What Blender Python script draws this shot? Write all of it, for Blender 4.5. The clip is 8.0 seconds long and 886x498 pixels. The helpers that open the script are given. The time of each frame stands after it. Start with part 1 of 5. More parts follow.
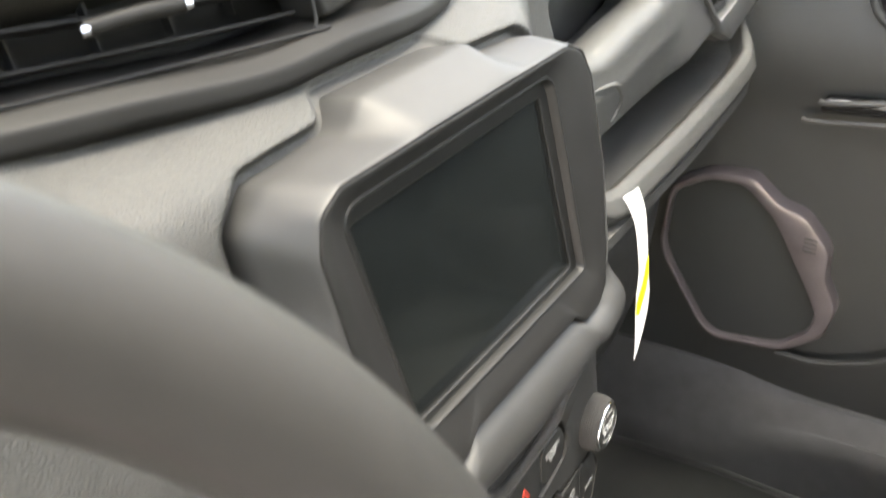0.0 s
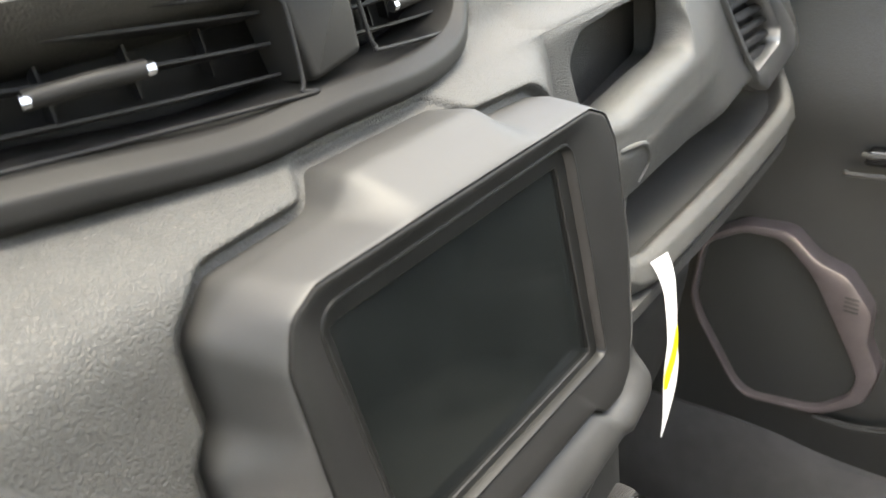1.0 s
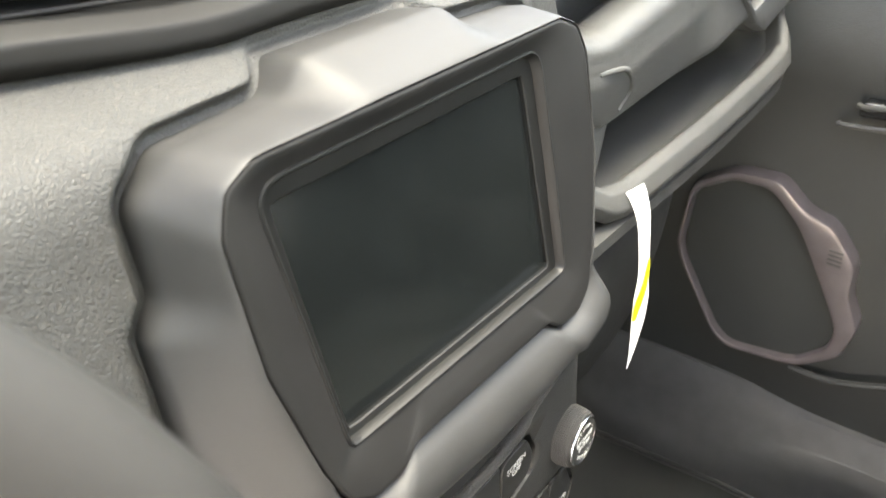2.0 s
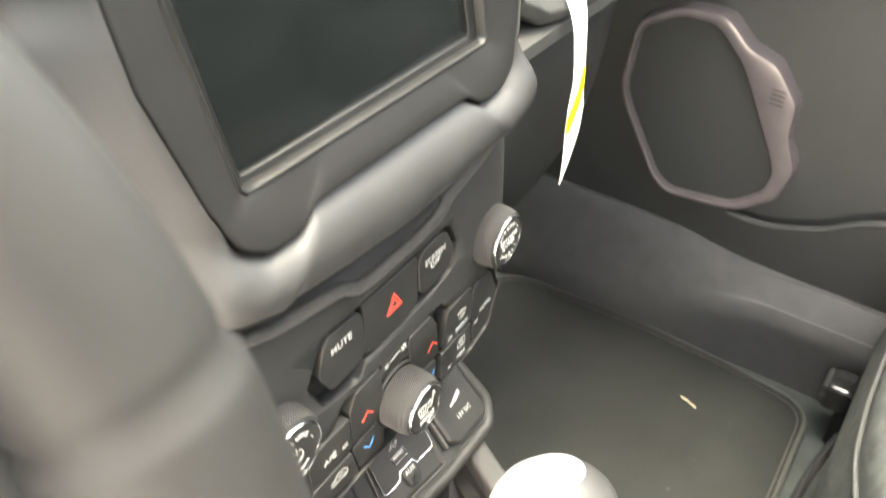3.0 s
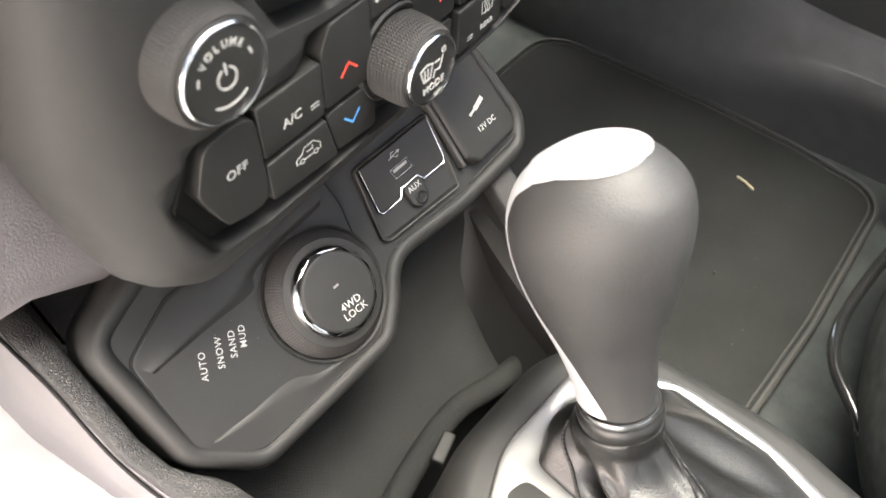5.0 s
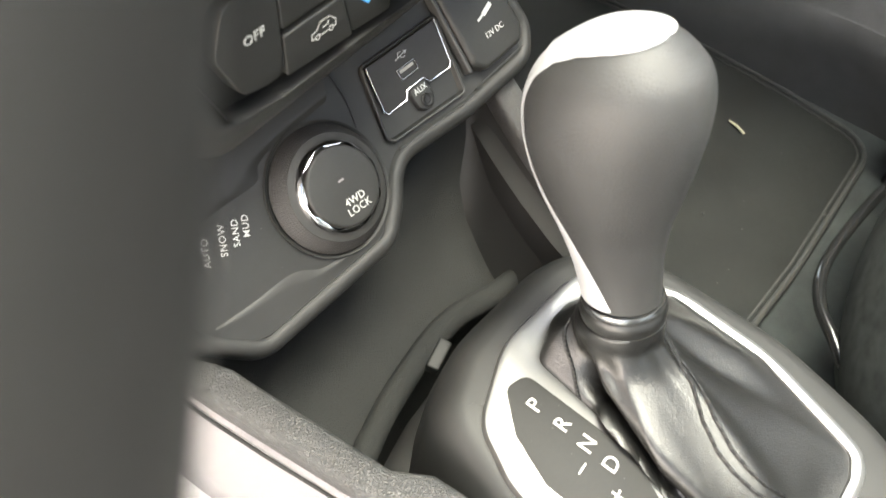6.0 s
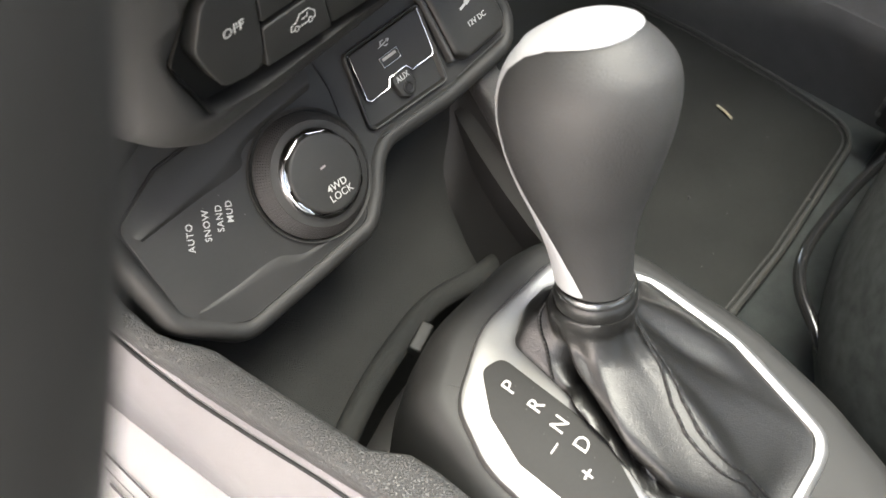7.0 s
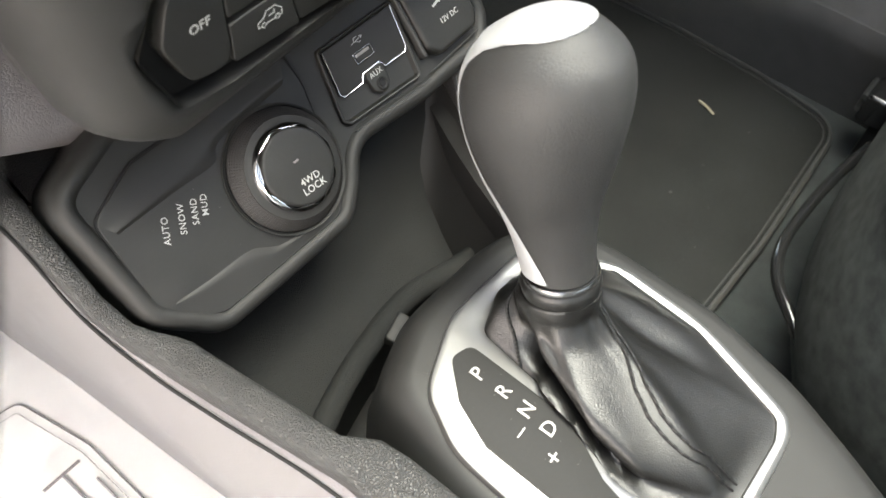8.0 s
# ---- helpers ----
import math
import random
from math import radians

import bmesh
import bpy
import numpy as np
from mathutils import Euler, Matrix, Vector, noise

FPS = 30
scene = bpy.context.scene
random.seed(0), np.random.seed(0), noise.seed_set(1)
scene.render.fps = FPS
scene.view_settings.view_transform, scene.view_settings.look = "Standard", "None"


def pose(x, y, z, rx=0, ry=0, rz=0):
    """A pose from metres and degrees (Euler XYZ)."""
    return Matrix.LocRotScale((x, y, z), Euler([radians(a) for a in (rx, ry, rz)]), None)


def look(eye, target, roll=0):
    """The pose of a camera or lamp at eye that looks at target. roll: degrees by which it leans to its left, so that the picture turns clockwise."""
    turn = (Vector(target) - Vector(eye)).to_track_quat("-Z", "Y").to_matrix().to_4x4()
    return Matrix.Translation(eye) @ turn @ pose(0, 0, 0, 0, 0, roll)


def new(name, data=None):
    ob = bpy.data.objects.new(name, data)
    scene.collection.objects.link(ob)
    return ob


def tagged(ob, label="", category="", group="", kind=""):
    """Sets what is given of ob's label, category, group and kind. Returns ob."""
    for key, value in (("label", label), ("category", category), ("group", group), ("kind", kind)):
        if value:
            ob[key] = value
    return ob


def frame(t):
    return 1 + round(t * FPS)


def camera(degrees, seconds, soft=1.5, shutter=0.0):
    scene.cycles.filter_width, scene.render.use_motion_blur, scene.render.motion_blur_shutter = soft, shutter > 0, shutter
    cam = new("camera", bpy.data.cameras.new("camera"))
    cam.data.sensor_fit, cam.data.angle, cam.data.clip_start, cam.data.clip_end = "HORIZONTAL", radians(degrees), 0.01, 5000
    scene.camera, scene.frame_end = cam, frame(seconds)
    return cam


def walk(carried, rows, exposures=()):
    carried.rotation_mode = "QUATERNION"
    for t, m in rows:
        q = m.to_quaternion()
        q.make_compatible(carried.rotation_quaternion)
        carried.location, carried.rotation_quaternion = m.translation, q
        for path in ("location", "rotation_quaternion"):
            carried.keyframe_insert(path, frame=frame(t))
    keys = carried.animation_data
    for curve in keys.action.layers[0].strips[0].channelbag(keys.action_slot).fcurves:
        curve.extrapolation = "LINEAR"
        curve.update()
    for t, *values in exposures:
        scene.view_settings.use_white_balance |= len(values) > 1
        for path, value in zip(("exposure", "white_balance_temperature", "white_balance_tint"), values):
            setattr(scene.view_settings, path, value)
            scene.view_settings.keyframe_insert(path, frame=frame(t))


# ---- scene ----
cam = camera(55.7, 8.0, shutter=0.3)
# a phone's lens: about 2 mm of aperture, focused on the console
cam.data.dof.use_dof = True
cam.data.dof.focus_distance = 0.46
cam.data.dof.aperture_fstop = 15.0
PATH = [
    (0, (-0.2950, 0.1170, 0.9150), (1.1000, 1.1580, -0.0710), -5.4),
    (0.5, (-0.2580, 0.1350, 0.9370), (1.2090, 1.1600, 0.0440), -5.3),
    (1, (-0.2460, 0.1370, 0.9140), (1.1410, 1.2470, -0.0040), -5.3),
    (1.2, (-0.2430, 0.1250, 0.9110), (1.1240, 1.2340, -0.0390), -4.6),
    (2.3, (-0.2410, 0.1130, 0.8840), (1.0780, 1.1770, -0.1780), -1.4),
    (2.5, (-0.2390, 0.1100, 0.8750), (1.0750, 1.1370, -0.2290), -0.4),
    (3, (-0.2380, 0.0960, 0.8360), (1.0320, 1.0040, -0.4140), 0.2),
    (3.5, (-0.2220, 0.0940, 0.7990), (1.0010, 0.9290, -0.5450), 0.5),
    (3.6, (-0.2179, 0.0958, 0.7921), (0.9938, 0.9207, -0.5685), 0.6),
    (3.7, (-0.2151, 0.0945, 0.7791), (0.9543, 0.9153, -0.6205), 0.3),
    (3.8, (-0.2048, 0.0964, 0.7556), (0.9227, 0.9010, -0.6871), 0.8),
    (3.9, (-0.1963, 0.0954, 0.7364), (0.9128, 0.8839, -0.7293), 1.0),
    (4, (-0.1890, 0.0940, 0.7240), (0.9110, 0.8880, -0.7450), 0.6),
    (4.5, (-0.1950, 0.1070, 0.6900), (0.8170, 0.9270, -0.8280), -0.6),
    (4.7, (-0.1970, 0.1120, 0.6940), (0.7980, 0.9240, -0.8390), -0.4),
    (5.8, (-0.2160, 0.1100, 0.6830), (0.7660, 0.8140, -0.9110), 5.1),
    (6, (-0.2230, 0.1080, 0.6750), (0.7390, 0.8020, -0.9350), 5.0),
    (6.5, (-0.2170, 0.1030, 0.6730), (0.7170, 0.7760, -0.9620), 5.4),
    (7, (-0.2210, 0.1000, 0.6850), (0.7180, 0.7610, -0.9520), 5.8),
    (7.5, (-0.2150, 0.0890, 0.6840), (0.7280, 0.7410, -0.9550), 5.8),
    (8, (-0.2200, 0.0850, 0.6910), (0.7240, 0.7400, -0.9470), 5.7),
]
walk(cam, [(t, look(eye, target, roll)) for t, eye, target, roll in PATH], [(0.0, 5.15, 10500, 11), (0.5, 5.2, 10100, 11), (1.0, 5.0, 10400, 11), (1.2, 5.0, 10400, 11), (2.5, 5.68, 10700, 9), (3.0, 5.82, 11000, 9), (3.5, 5.75, 11000, 8), (4.5, 5.0, 9800, 15), (6.0, 5.0, 9900, 7), (6.5, 4.7, 9600, 11), (8.0, 4.42, 9400, 8)])

# light: bright overcast day through the glass and the open driver's door
world = bpy.data.worlds.new("sky")
scene.world = world
world.use_nodes = True
wn = world.node_tree.nodes
wn.clear()
w_out = wn.new("ShaderNodeOutputWorld")
w_bg = wn.new("ShaderNodeBackground")
w_sky = wn.new("ShaderNodeTexSky")
w_sky.sky_type = "NISHITA"
w_sky.sun_disc = False
w_sky.sun_elevation = radians(82)
w_sky.dust_density = 1.5
w_sky.sun_rotation = radians(108)
w_bg.inputs["Strength"].default_value = 0.085
world.node_tree.links.new(w_sky.outputs[0], w_bg.inputs[0])
world.node_tree.links.new(w_bg.outputs[0], w_out.inputs[0])

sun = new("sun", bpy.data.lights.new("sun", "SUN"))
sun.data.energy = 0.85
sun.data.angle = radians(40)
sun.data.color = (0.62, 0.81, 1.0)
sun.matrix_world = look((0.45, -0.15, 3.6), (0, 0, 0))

# the sky's light through the open driver's door
door_light = new("door_light", bpy.data.lights.new("door_light", "AREA"))
door_light.data.shape = "RECTANGLE"
door_light.data.size, door_light.data.size_y = 1.0, 0.42
door_light.data.energy = 1.3
door_light.data.color = (0.90, 0.86, 1.0)
door_light.matrix_world = look((-0.80, 0.32, 0.56), (-0.36, 0.34, 0.05))


# ---------------- materials ----------------
def material(name, color, rough=0.5, metal=0.0, var=0.15, scale=40.0, bump=0.0, bump_scale=800.0, cells=False, spec=0.5, rough_var=0.08):
    """Principled surface with two scales of variation and an optional fine relief."""
    m = bpy.data.materials.new(name)
    m.use_nodes = True
    nt = m.node_tree
    b = nt.nodes["Principled BSDF"]
    b.inputs["Metallic"].default_value = metal
    b.inputs["Specular IOR Level"].default_value = spec
    tc = nt.nodes.new("ShaderNodeTexCoord")
    n1 = nt.nodes.new("ShaderNodeTexNoise")
    n1.inputs["Scale"].default_value = scale
    n1.inputs["Detail"].default_value = 6
    n2 = nt.nodes.new("ShaderNodeTexNoise")
    n2.inputs["Scale"].default_value = scale * 14
    n2.inputs["Detail"].default_value = 3
    for n in (n1, n2):
        nt.links.new(tc.outputs["Object"], n.inputs["Vector"])
    mix = nt.nodes.new("ShaderNodeMath")
    mix.operation = "MULTIPLY_ADD"
    mix.inputs[1].default_value = 0.35
    nt.links.new(n2.outputs[0], mix.inputs[0])
    nt.links.new(n1.outputs[0], mix.inputs[2])
    ramp = nt.nodes.new("ShaderNodeValToRGB")
    ramp.color_ramp.elements[0].position, ramp.color_ramp.elements[1].position = 0.4, 0.95
    lo = [c * (1 - var) for c in color]
    hi = [min(1, c * (1 + var)) for c in color]
    ramp.color_ramp.elements[0].color = (*lo, 1)
    ramp.color_ramp.elements[1].color = (*hi, 1)
    nt.links.new(mix.outputs[0], ramp.inputs[0])
    nt.links.new(ramp.outputs[0], b.inputs["Base Color"])
    rr = nt.nodes.new("ShaderNodeMapRange")
    rr.inputs[3].default_value, rr.inputs[4].default_value = max(0.02, rough - rough_var), min(1, rough + rough_var)
    nt.links.new(n1.outputs[0], rr.inputs[0])
    nt.links.new(rr.outputs[0], b.inputs["Roughness"])
    if bump:
        bp = nt.nodes.new("ShaderNodeBump")
        bp.inputs["Strength"].default_value = bump
        bp.inputs["Distance"].default_value = 0.001
        if cells:
            v = nt.nodes.new("ShaderNodeTexVoronoi")
            v.feature = "DISTANCE_TO_EDGE"
            v.inputs["Scale"].default_value = bump_scale
            dist = nt.nodes.new("ShaderNodeTexNoise")
            dist.inputs["Scale"].default_value = bump_scale * 0.6
            add = nt.nodes.new("ShaderNodeVectorMath")
            add.operation = "MULTIPLY_ADD"
            add.inputs[1].default_value = (1.2 / bump_scale,) * 3
            nt.links.new(tc.outputs["Object"], dist.inputs["Vector"])
            nt.links.new(dist.outputs["Color"], add.inputs[0])
            nt.links.new(tc.outputs["Object"], add.inputs[2])
            nt.links.new(add.outputs[0], v.inputs["Vector"])
            cr = nt.nodes.new("ShaderNodeMapRange")
            cr.inputs[2].default_value = 0.22
            nt.links.new(v.outputs[0], cr.inputs[0])
            nt.links.new(cr.outputs[0], bp.inputs["Height"])
        else:
            n3 = nt.nodes.new("ShaderNodeTexNoise")
            n3.inputs["Scale"].default_value = bump_scale
            nt.links.new(tc.outputs["Object"], n3.inputs["Vector"])
            nt.links.new(n3.outputs[0], bp.inputs["Height"])
        nt.links.new(bp.outputs[0], b.inputs["Normal"])
    return m


DASH = material("grained_soft_plastic", (0.029, 0.0284, 0.027), 0.6, spec=0.3, bump=0.42, bump_scale=560, cells=True)
# dashboard plastic made lighter: stronger light on handle and shelf put into colour
LITTRIM = material("lit_grey_trim", (0.043, 0.042, 0.0395), 0.5, spec=0.35, bump=0.3, bump_scale=600, cells=True)
LEATHER = material("black_leather", (0.026, 0.0254, 0.0252), 0.48, spec=0.35, bump=0.58, bump_scale=680, cells=True)
BOOT = material("soft_boot_leather", (0.0048, 0.0047, 0.0045), 0.38, spec=0.42, bump=0.14, bump_scale=800, cells=True)
CORD = material("grained_cord", (0.020, 0.0196, 0.019), 0.38, bump=1.0, bump_scale=900, cells=True)
RIMLEATHER = material("grey_black_leather", (0.0090, 0.0083, 0.0078), 0.6, spec=0.25, bump=0.10, bump_scale=1100, cells=True)
SATIN = material("satin_black_plastic", (0.0115, 0.0114, 0.0110), 0.58, spec=0.25, bump=0.1, bump_scale=2500)
FASCIA = material("fascia_black_plastic", (0.0120, 0.0117, 0.0112), 0.62, spec=0.3, bump=0.15, bump_scale=3000)
BUTTON = material("button_black_plastic", (0.0110, 0.0109, 0.0104), 0.52, spec=0.25, bump=0.08, bump_scale=3000)
PLAQUE = material("matt_plaque", (0.0125, 0.0123, 0.0118), 0.7, spec=0.18, bump=0.05, bump_scale=3000)
VENTBLACK = material("matt_black_plastic", (0.0075, 0.0075, 0.008), 0.6, spec=0.15)
GLOSS = material("gloss_black_plastic", (0.012, 0.012, 0.012), 0.1, rough_var=0.04)
SHELL = material("graphite_satin_paint", (0.0175, 0.017, 0.0166), 0.56, spec=0.34, metal=0.0, bump=0.05, bump_scale=2500)
FRAME = material("dark_graphite_paint", (0.0088, 0.0085, 0.0083), 0.55, spec=0.15, metal=0.0, bump=0.05, bump_scale=2500)
GLOSSGREY = material("polished_black_face", (0.0135, 0.0132, 0.0128), 0.55, spec=0.2)
SCREEN = material("dark_display_glass", (0.005, 0.006, 0.006), 0.16, spec=0.32, rough_var=0.05)
BEVEL = material("satin_black_bevel", (0.0055, 0.0054, 0.0052), 0.45, spec=0.2)
CHROME = material("chrome", (0.50, 0.50, 0.51), 0.16, metal=1.0, var=0.03, rough_var=0.03)
SILVER = material("satin_silver", (0.16, 0.159, 0.157), 0.40, metal=0.85, var=0.05, bump=0.04, bump_scale=3000)
KNOBSILVER = material("silver_paint", (0.30, 0.30, 0.305), 0.42, metal=0.3, var=0.04)
KNOBLEATHER = material("smooth_knob_leather", (0.0145, 0.0141, 0.0139), 0.58, spec=0.42, bump=0.16, bump_scale=800, cells=True)
RUBBER = material("knurled_rubber", (0.012, 0.0112, 0.011), 0.58, spec=0.3, bump=0.2, bump_scale=3000)
TRAY = material("tray_rubber", (0.0105, 0.0110, 0.0105), 0.75, spec=0.2, bump=0.9, bump_scale=1500)
SIDE = material("grey_side_panel_plastic", (0.112, 0.103, 0.108), 0.48, bump=0.3, bump_scale=650, cells=True)
CARPET = material("black_carpet", (0.037, 0.0415, 0.0405), 0.95, var=0.3, bump=0.8, bump_scale=1500, spec=0.2)
MAT = material("black_mat_carpet", (0.0128, 0.0134, 0.0126), 0.95, var=0.3, scale=12, bump=0.8, bump_scale=1300, spec=0.2)
MATEDGE = material("mat_binding", (0.030, 0.030, 0.028), 0.8, bump=0.5, bump_scale=1500)
FABRIC = material("black_seat_fabric", (0.048, 0.052, 0.0485), 0.9, var=0.45, scale=70, bump=0.9, bump_scale=1400, spec=0.25)
PIPING = material("grey_piping", (0.034, 0.034, 0.033), 0.7, bump=0.3, bump_scale=900)
DOORPL = material("door_trim_plastic", (0.0185, 0.0192, 0.0178), 0.55, bump=0.3, bump_scale=500, cells=True)
SPKRING = material("red_grey_paint", (0.105, 0.088, 0.089), 0.35, metal=0.3)
GRILLE = material("speaker_cloth", (0.018, 0.0189, 0.0174), 0.9, bump=0.6, bump_scale=900)
SILL = material("sill_plastic", (0.066, 0.064, 0.061), 0.55, spec=0.3, bump=0.3, bump_scale=700, cells=True)
PAPER = material("white_paper", (0.8, 0.79, 0.77), 0.8, var=0.03, bump=0.15, bump_scale=120)
TAGWHITE = material("white_card", (0.8, 0.8, 0.78), 0.6, var=0.03)
YELLOW = material("yellow_ink", (0.75, 0.68, 0.03), 0.6, var=0.05)
INK = material("grey_ink", (0.12, 0.11, 0.11), 0.7)
PRINT = material("white_print", (0.25, 0.25, 0.24), 0.5, var=0.03)
DIMPRINT = material("grey_print", (0.22, 0.215, 0.21), 0.5, var=0.03)
RED = material("red_print", (0.6, 0.05, 0.03), 0.5, var=0.05)
BLUE = material("blue_print", (0.03, 0.2, 0.45), 0.5, var=0.05)
STRAW = material("straw", (0.36, 0.32, 0.22), 0.8, var=0.2)
HEADLINER = material("grey_headliner", (0.45, 0.44, 0.42), 0.9, bump=0.3, bump_scale=900)
GROUND = material("pale_concrete", (0.42, 0.41, 0.4), 0.8, scale=1.5, bump=0.4, bump_scale=60)
STITCH = material("grey_thread", (0.2, 0.19, 0.18), 0.8)
METAL = material("dark_steel", (0.10, 0.10, 0.10), 0.22, metal=0.9)


# ---------------- mesh kit ----------------
def part(name, bm, mat, parent=None, label="", smooth=True, angle=0.7):
    """Links a bmesh as one mesh object."""
    bmesh.ops.recalc_face_normals(bm, faces=bm.faces)
    me = bpy.data.meshes.new(name)
    for f in bm.faces:
        f.smooth = smooth
    if smooth:
        for e in bm.edges:
            e.smooth = e.is_manifold and e.calc_face_angle(0) < angle
    bm.to_mesh(me)
    bm.free()
    me.materials.append(mat)
    ob = new(name, me)
    if parent is not None:
        ob.parent = parent
    return tagged(ob, label)


def thing(name, label, category, group="", kind=""):
    return tagged(new(name), label, category, group, kind)


def frame_of(origin, u, v):
    u, v = Vector(u).normalized(), Vector(v).normalized()
    n = u.cross(v)
    return Matrix(((u.x, v.x, n.x, origin[0]), (u.y, v.y, n.y, origin[1]), (u.z, v.z, n.z, origin[2]), (0, 0, 0, 1)))


def fillet(pts, r, seg=5):
    """Polygon with rounded corners; r is one radius or one per corner."""
    out = []
    n = len(pts)
    for i in range(n):
        p, a, b = Vector(pts[i]), Vector(pts[i - 1]), Vector(pts[(i + 1) % n])
        ri = r[i] if isinstance(r, (list, tuple)) else r
        da, db = (a - p), (b - p)
        la, lb = da.length, db.length
        da.normalize(), db.normalize()
        ang = da.angle(db)
        if ri <= 0 or ang > 3.05:
            out.append(p)
            continue
        t = min(ri / math.tan(ang / 2), 0.48 * la, 0.48 * lb)
        s, e = p + da * t, p + db * t
        for k in range(seg + 1):
            w = k / seg
            out.append((1 - w) ** 2 * s + 2 * w * (1 - w) * p + w * w * e)
    return out


def soften(poly, times=3):
    """Corner cutting that turns a coarse outline into a flowing one."""
    pts = [Vector(p) for p in poly]
    for _ in range(times):
        pts = [q for i in range(len(pts)) for q in (pts[i].lerp(pts[(i + 1) % len(pts)], 0.25), pts[i].lerp(pts[(i + 1) % len(pts)], 0.75))]
    return pts


def halved(poly):
    """Outline with a point added in the middle of every edge."""
    return [q for i in range(len(poly)) for q in (Vector(poly[i]), Vector(poly[i]).lerp(Vector(poly[(i + 1) % len(poly)]), 0.5))]


def area2(poly):
    return sum(poly[i - 1][0] * poly[i][1] - poly[i][0] * poly[i - 1][1] for i in range(len(poly)))


def inset(poly, d):
    """Polygon moved inwards by d."""
    n = len(poly)
    s = 1 if area2(poly) > 0 else -1
    out = []
    for i in range(n):
        a, p, b = Vector(poly[i - 1]), Vector(poly[i]), Vector(poly[(i + 1) % n])
        e1, e2 = (p - a), (b - p)
        if e1.length < 1e-9 or e2.length < 1e-9:
            out.append(p)
            continue
        e1.normalize(), e2.normalize()
        n1, n2 = Vector((-e1.y, e1.x)) * s, Vector((-e2.y, e2.x)) * s
        m = n1 + n2
        k = 1 + n1.dot(n2)
        out.append(p + m * (d / max(k, 0.4)))
    return out


def rings_mesh(rings, closed_loop=True, cap_start=False, cap_end=False, m=None):
    """Mesh that joins loops of equal length one after another."""
    bm = bmesh.new()
    vs = [[bm.verts.new(p) for p in r] for r in rings]
    n = len(rings[0])
    for a, b in zip(vs, vs[1:]):
        for i in range(n if closed_loop else n - 1):
            j = (i + 1) % n
            try:
                bm.faces.new((a[i], a[j], b[j], b[i]))
            except ValueError:
                pass
    if cap_start:
        bm.faces.new(vs[0][::-1])
    if cap_end:
        bm.faces.new(vs[-1])
    if m is not None:
        bm.transform(m)
    return bm


def prism(poly, m, d0, d1, bevel=0.001, steps=3):
    """Rounded-edge slab of a polygon between two heights of the frame m."""
    rings = [[(*p, d0) for p in poly]]
    bevel = min(bevel, abs(d1 - d0) * 0.9)
    for k in range(steps + 1):
        a = k / steps * math.pi / 2
        q = inset(poly, bevel * (1 - math.cos(a))) if k else poly
        rings.append([(*p, d1 - bevel * (1 - math.sin(a))) for p in q])
    return rings_mesh(rings, cap_start=True, cap_end=True, m=m)


def rect(x0, y0, x1, y1):
    return [(x0, y0), (x1, y0), (x1, y1), (x0, y1)]


def box(x0, y0, z0, x1, y1, z1, bevel=0.003):
    return prism(fillet(rect(x0, y0, x1, y1), bevel, 2), Matrix(), z0, z1, bevel)


def lathe(profile, m, seg=40, cap=True):
    """Turned shape: profile of (radius, height) in frame m."""
    rings = [[(r * math.cos(2 * math.pi * i / seg), r * math.sin(2 * math.pi * i / seg), h) for i in range(seg)] for r, h in profile]
    return rings_mesh(rings, cap_start=cap, cap_end=cap, m=m)


def catmull(pts, seg=8, closed=False):
    pts = [Vector(p) for p in pts]
    n = len(pts)
    out = []
    for i in range(n if closed else n - 1):
        p0 = pts[i - 1] if (closed or i > 0) else pts[0]
        p1, p2 = pts[i], pts[(i + 1) % n]
        p3 = pts[(i + 2) % n] if (closed or i + 2 < n) else pts[-1]
        for k in range(seg):
            t = k / seg
            out.append(0.5 * ((2 * p1) + (p2 - p0) * t + (2 * p0 - 5 * p1 + 4 * p2 - p3) * t * t + (3 * p1 - p0 - 3 * p2 + p3) * t ** 3))
    if not closed:
        out.append(pts[-1])
    return out


def tube(path, r, seg=10, closed=False, flat=1.0):
    """Round bar along a path; r is one radius or a function of 0..1."""
    path = [Vector(p) for p in path]
    n = len(path)
    rings = []
    side = None
    for i, p in enumerate(path):
        a = path[i - 1] if (i or closed) else p
        b = path[(i + 1) % n] if (i + 1 < n or closed) else p
        d = (b - a).normalized()
        if side is None:
            side = d.orthogonal().normalized()
        side = (side - d * side.dot(d)).normalized()
        up = d.cross(side)
        rad = r(i / max(1, n - 1)) if callable(r) else r
        rings.append([p + side * (rad * math.cos(2 * math.pi * k / seg)) + up * (rad * flat * math.sin(2 * math.pi * k / seg)) for k in range(seg)])
    if closed:
        rings.append(rings[0])
        bm = rings_mesh(rings)
        bmesh.ops.remove_doubles(bm, verts=bm.verts, dist=1e-6)
        return bm
    return rings_mesh(rings, cap_start=True, cap_end=True)


def by_angle(poly, n, centre):
    """Resamples a star-shaped loop at n equal angles round a centre."""
    c = Vector(centre)
    out = []
    for i in range(n):
        a = 2 * math.pi * i / n
        d = Vector((math.cos(a), math.sin(a)))
        best = 0
        for k in range(len(poly)):
            p, q = Vector(poly[k - 1]) - c, Vector(poly[k]) - c
            e = q - p
            den = d.x * e.y - d.y * e.x
            if abs(den) < 1e-12:
                continue
            t = (p.x * e.y - p.y * e.x) / den
            w = (p.x * d.y - p.y * d.x) / den
            if t > 0 and -1e-6 <= w <= 1 + 1e-6:
                best = max(best, t)
        out.append(c + d * best)
    return out


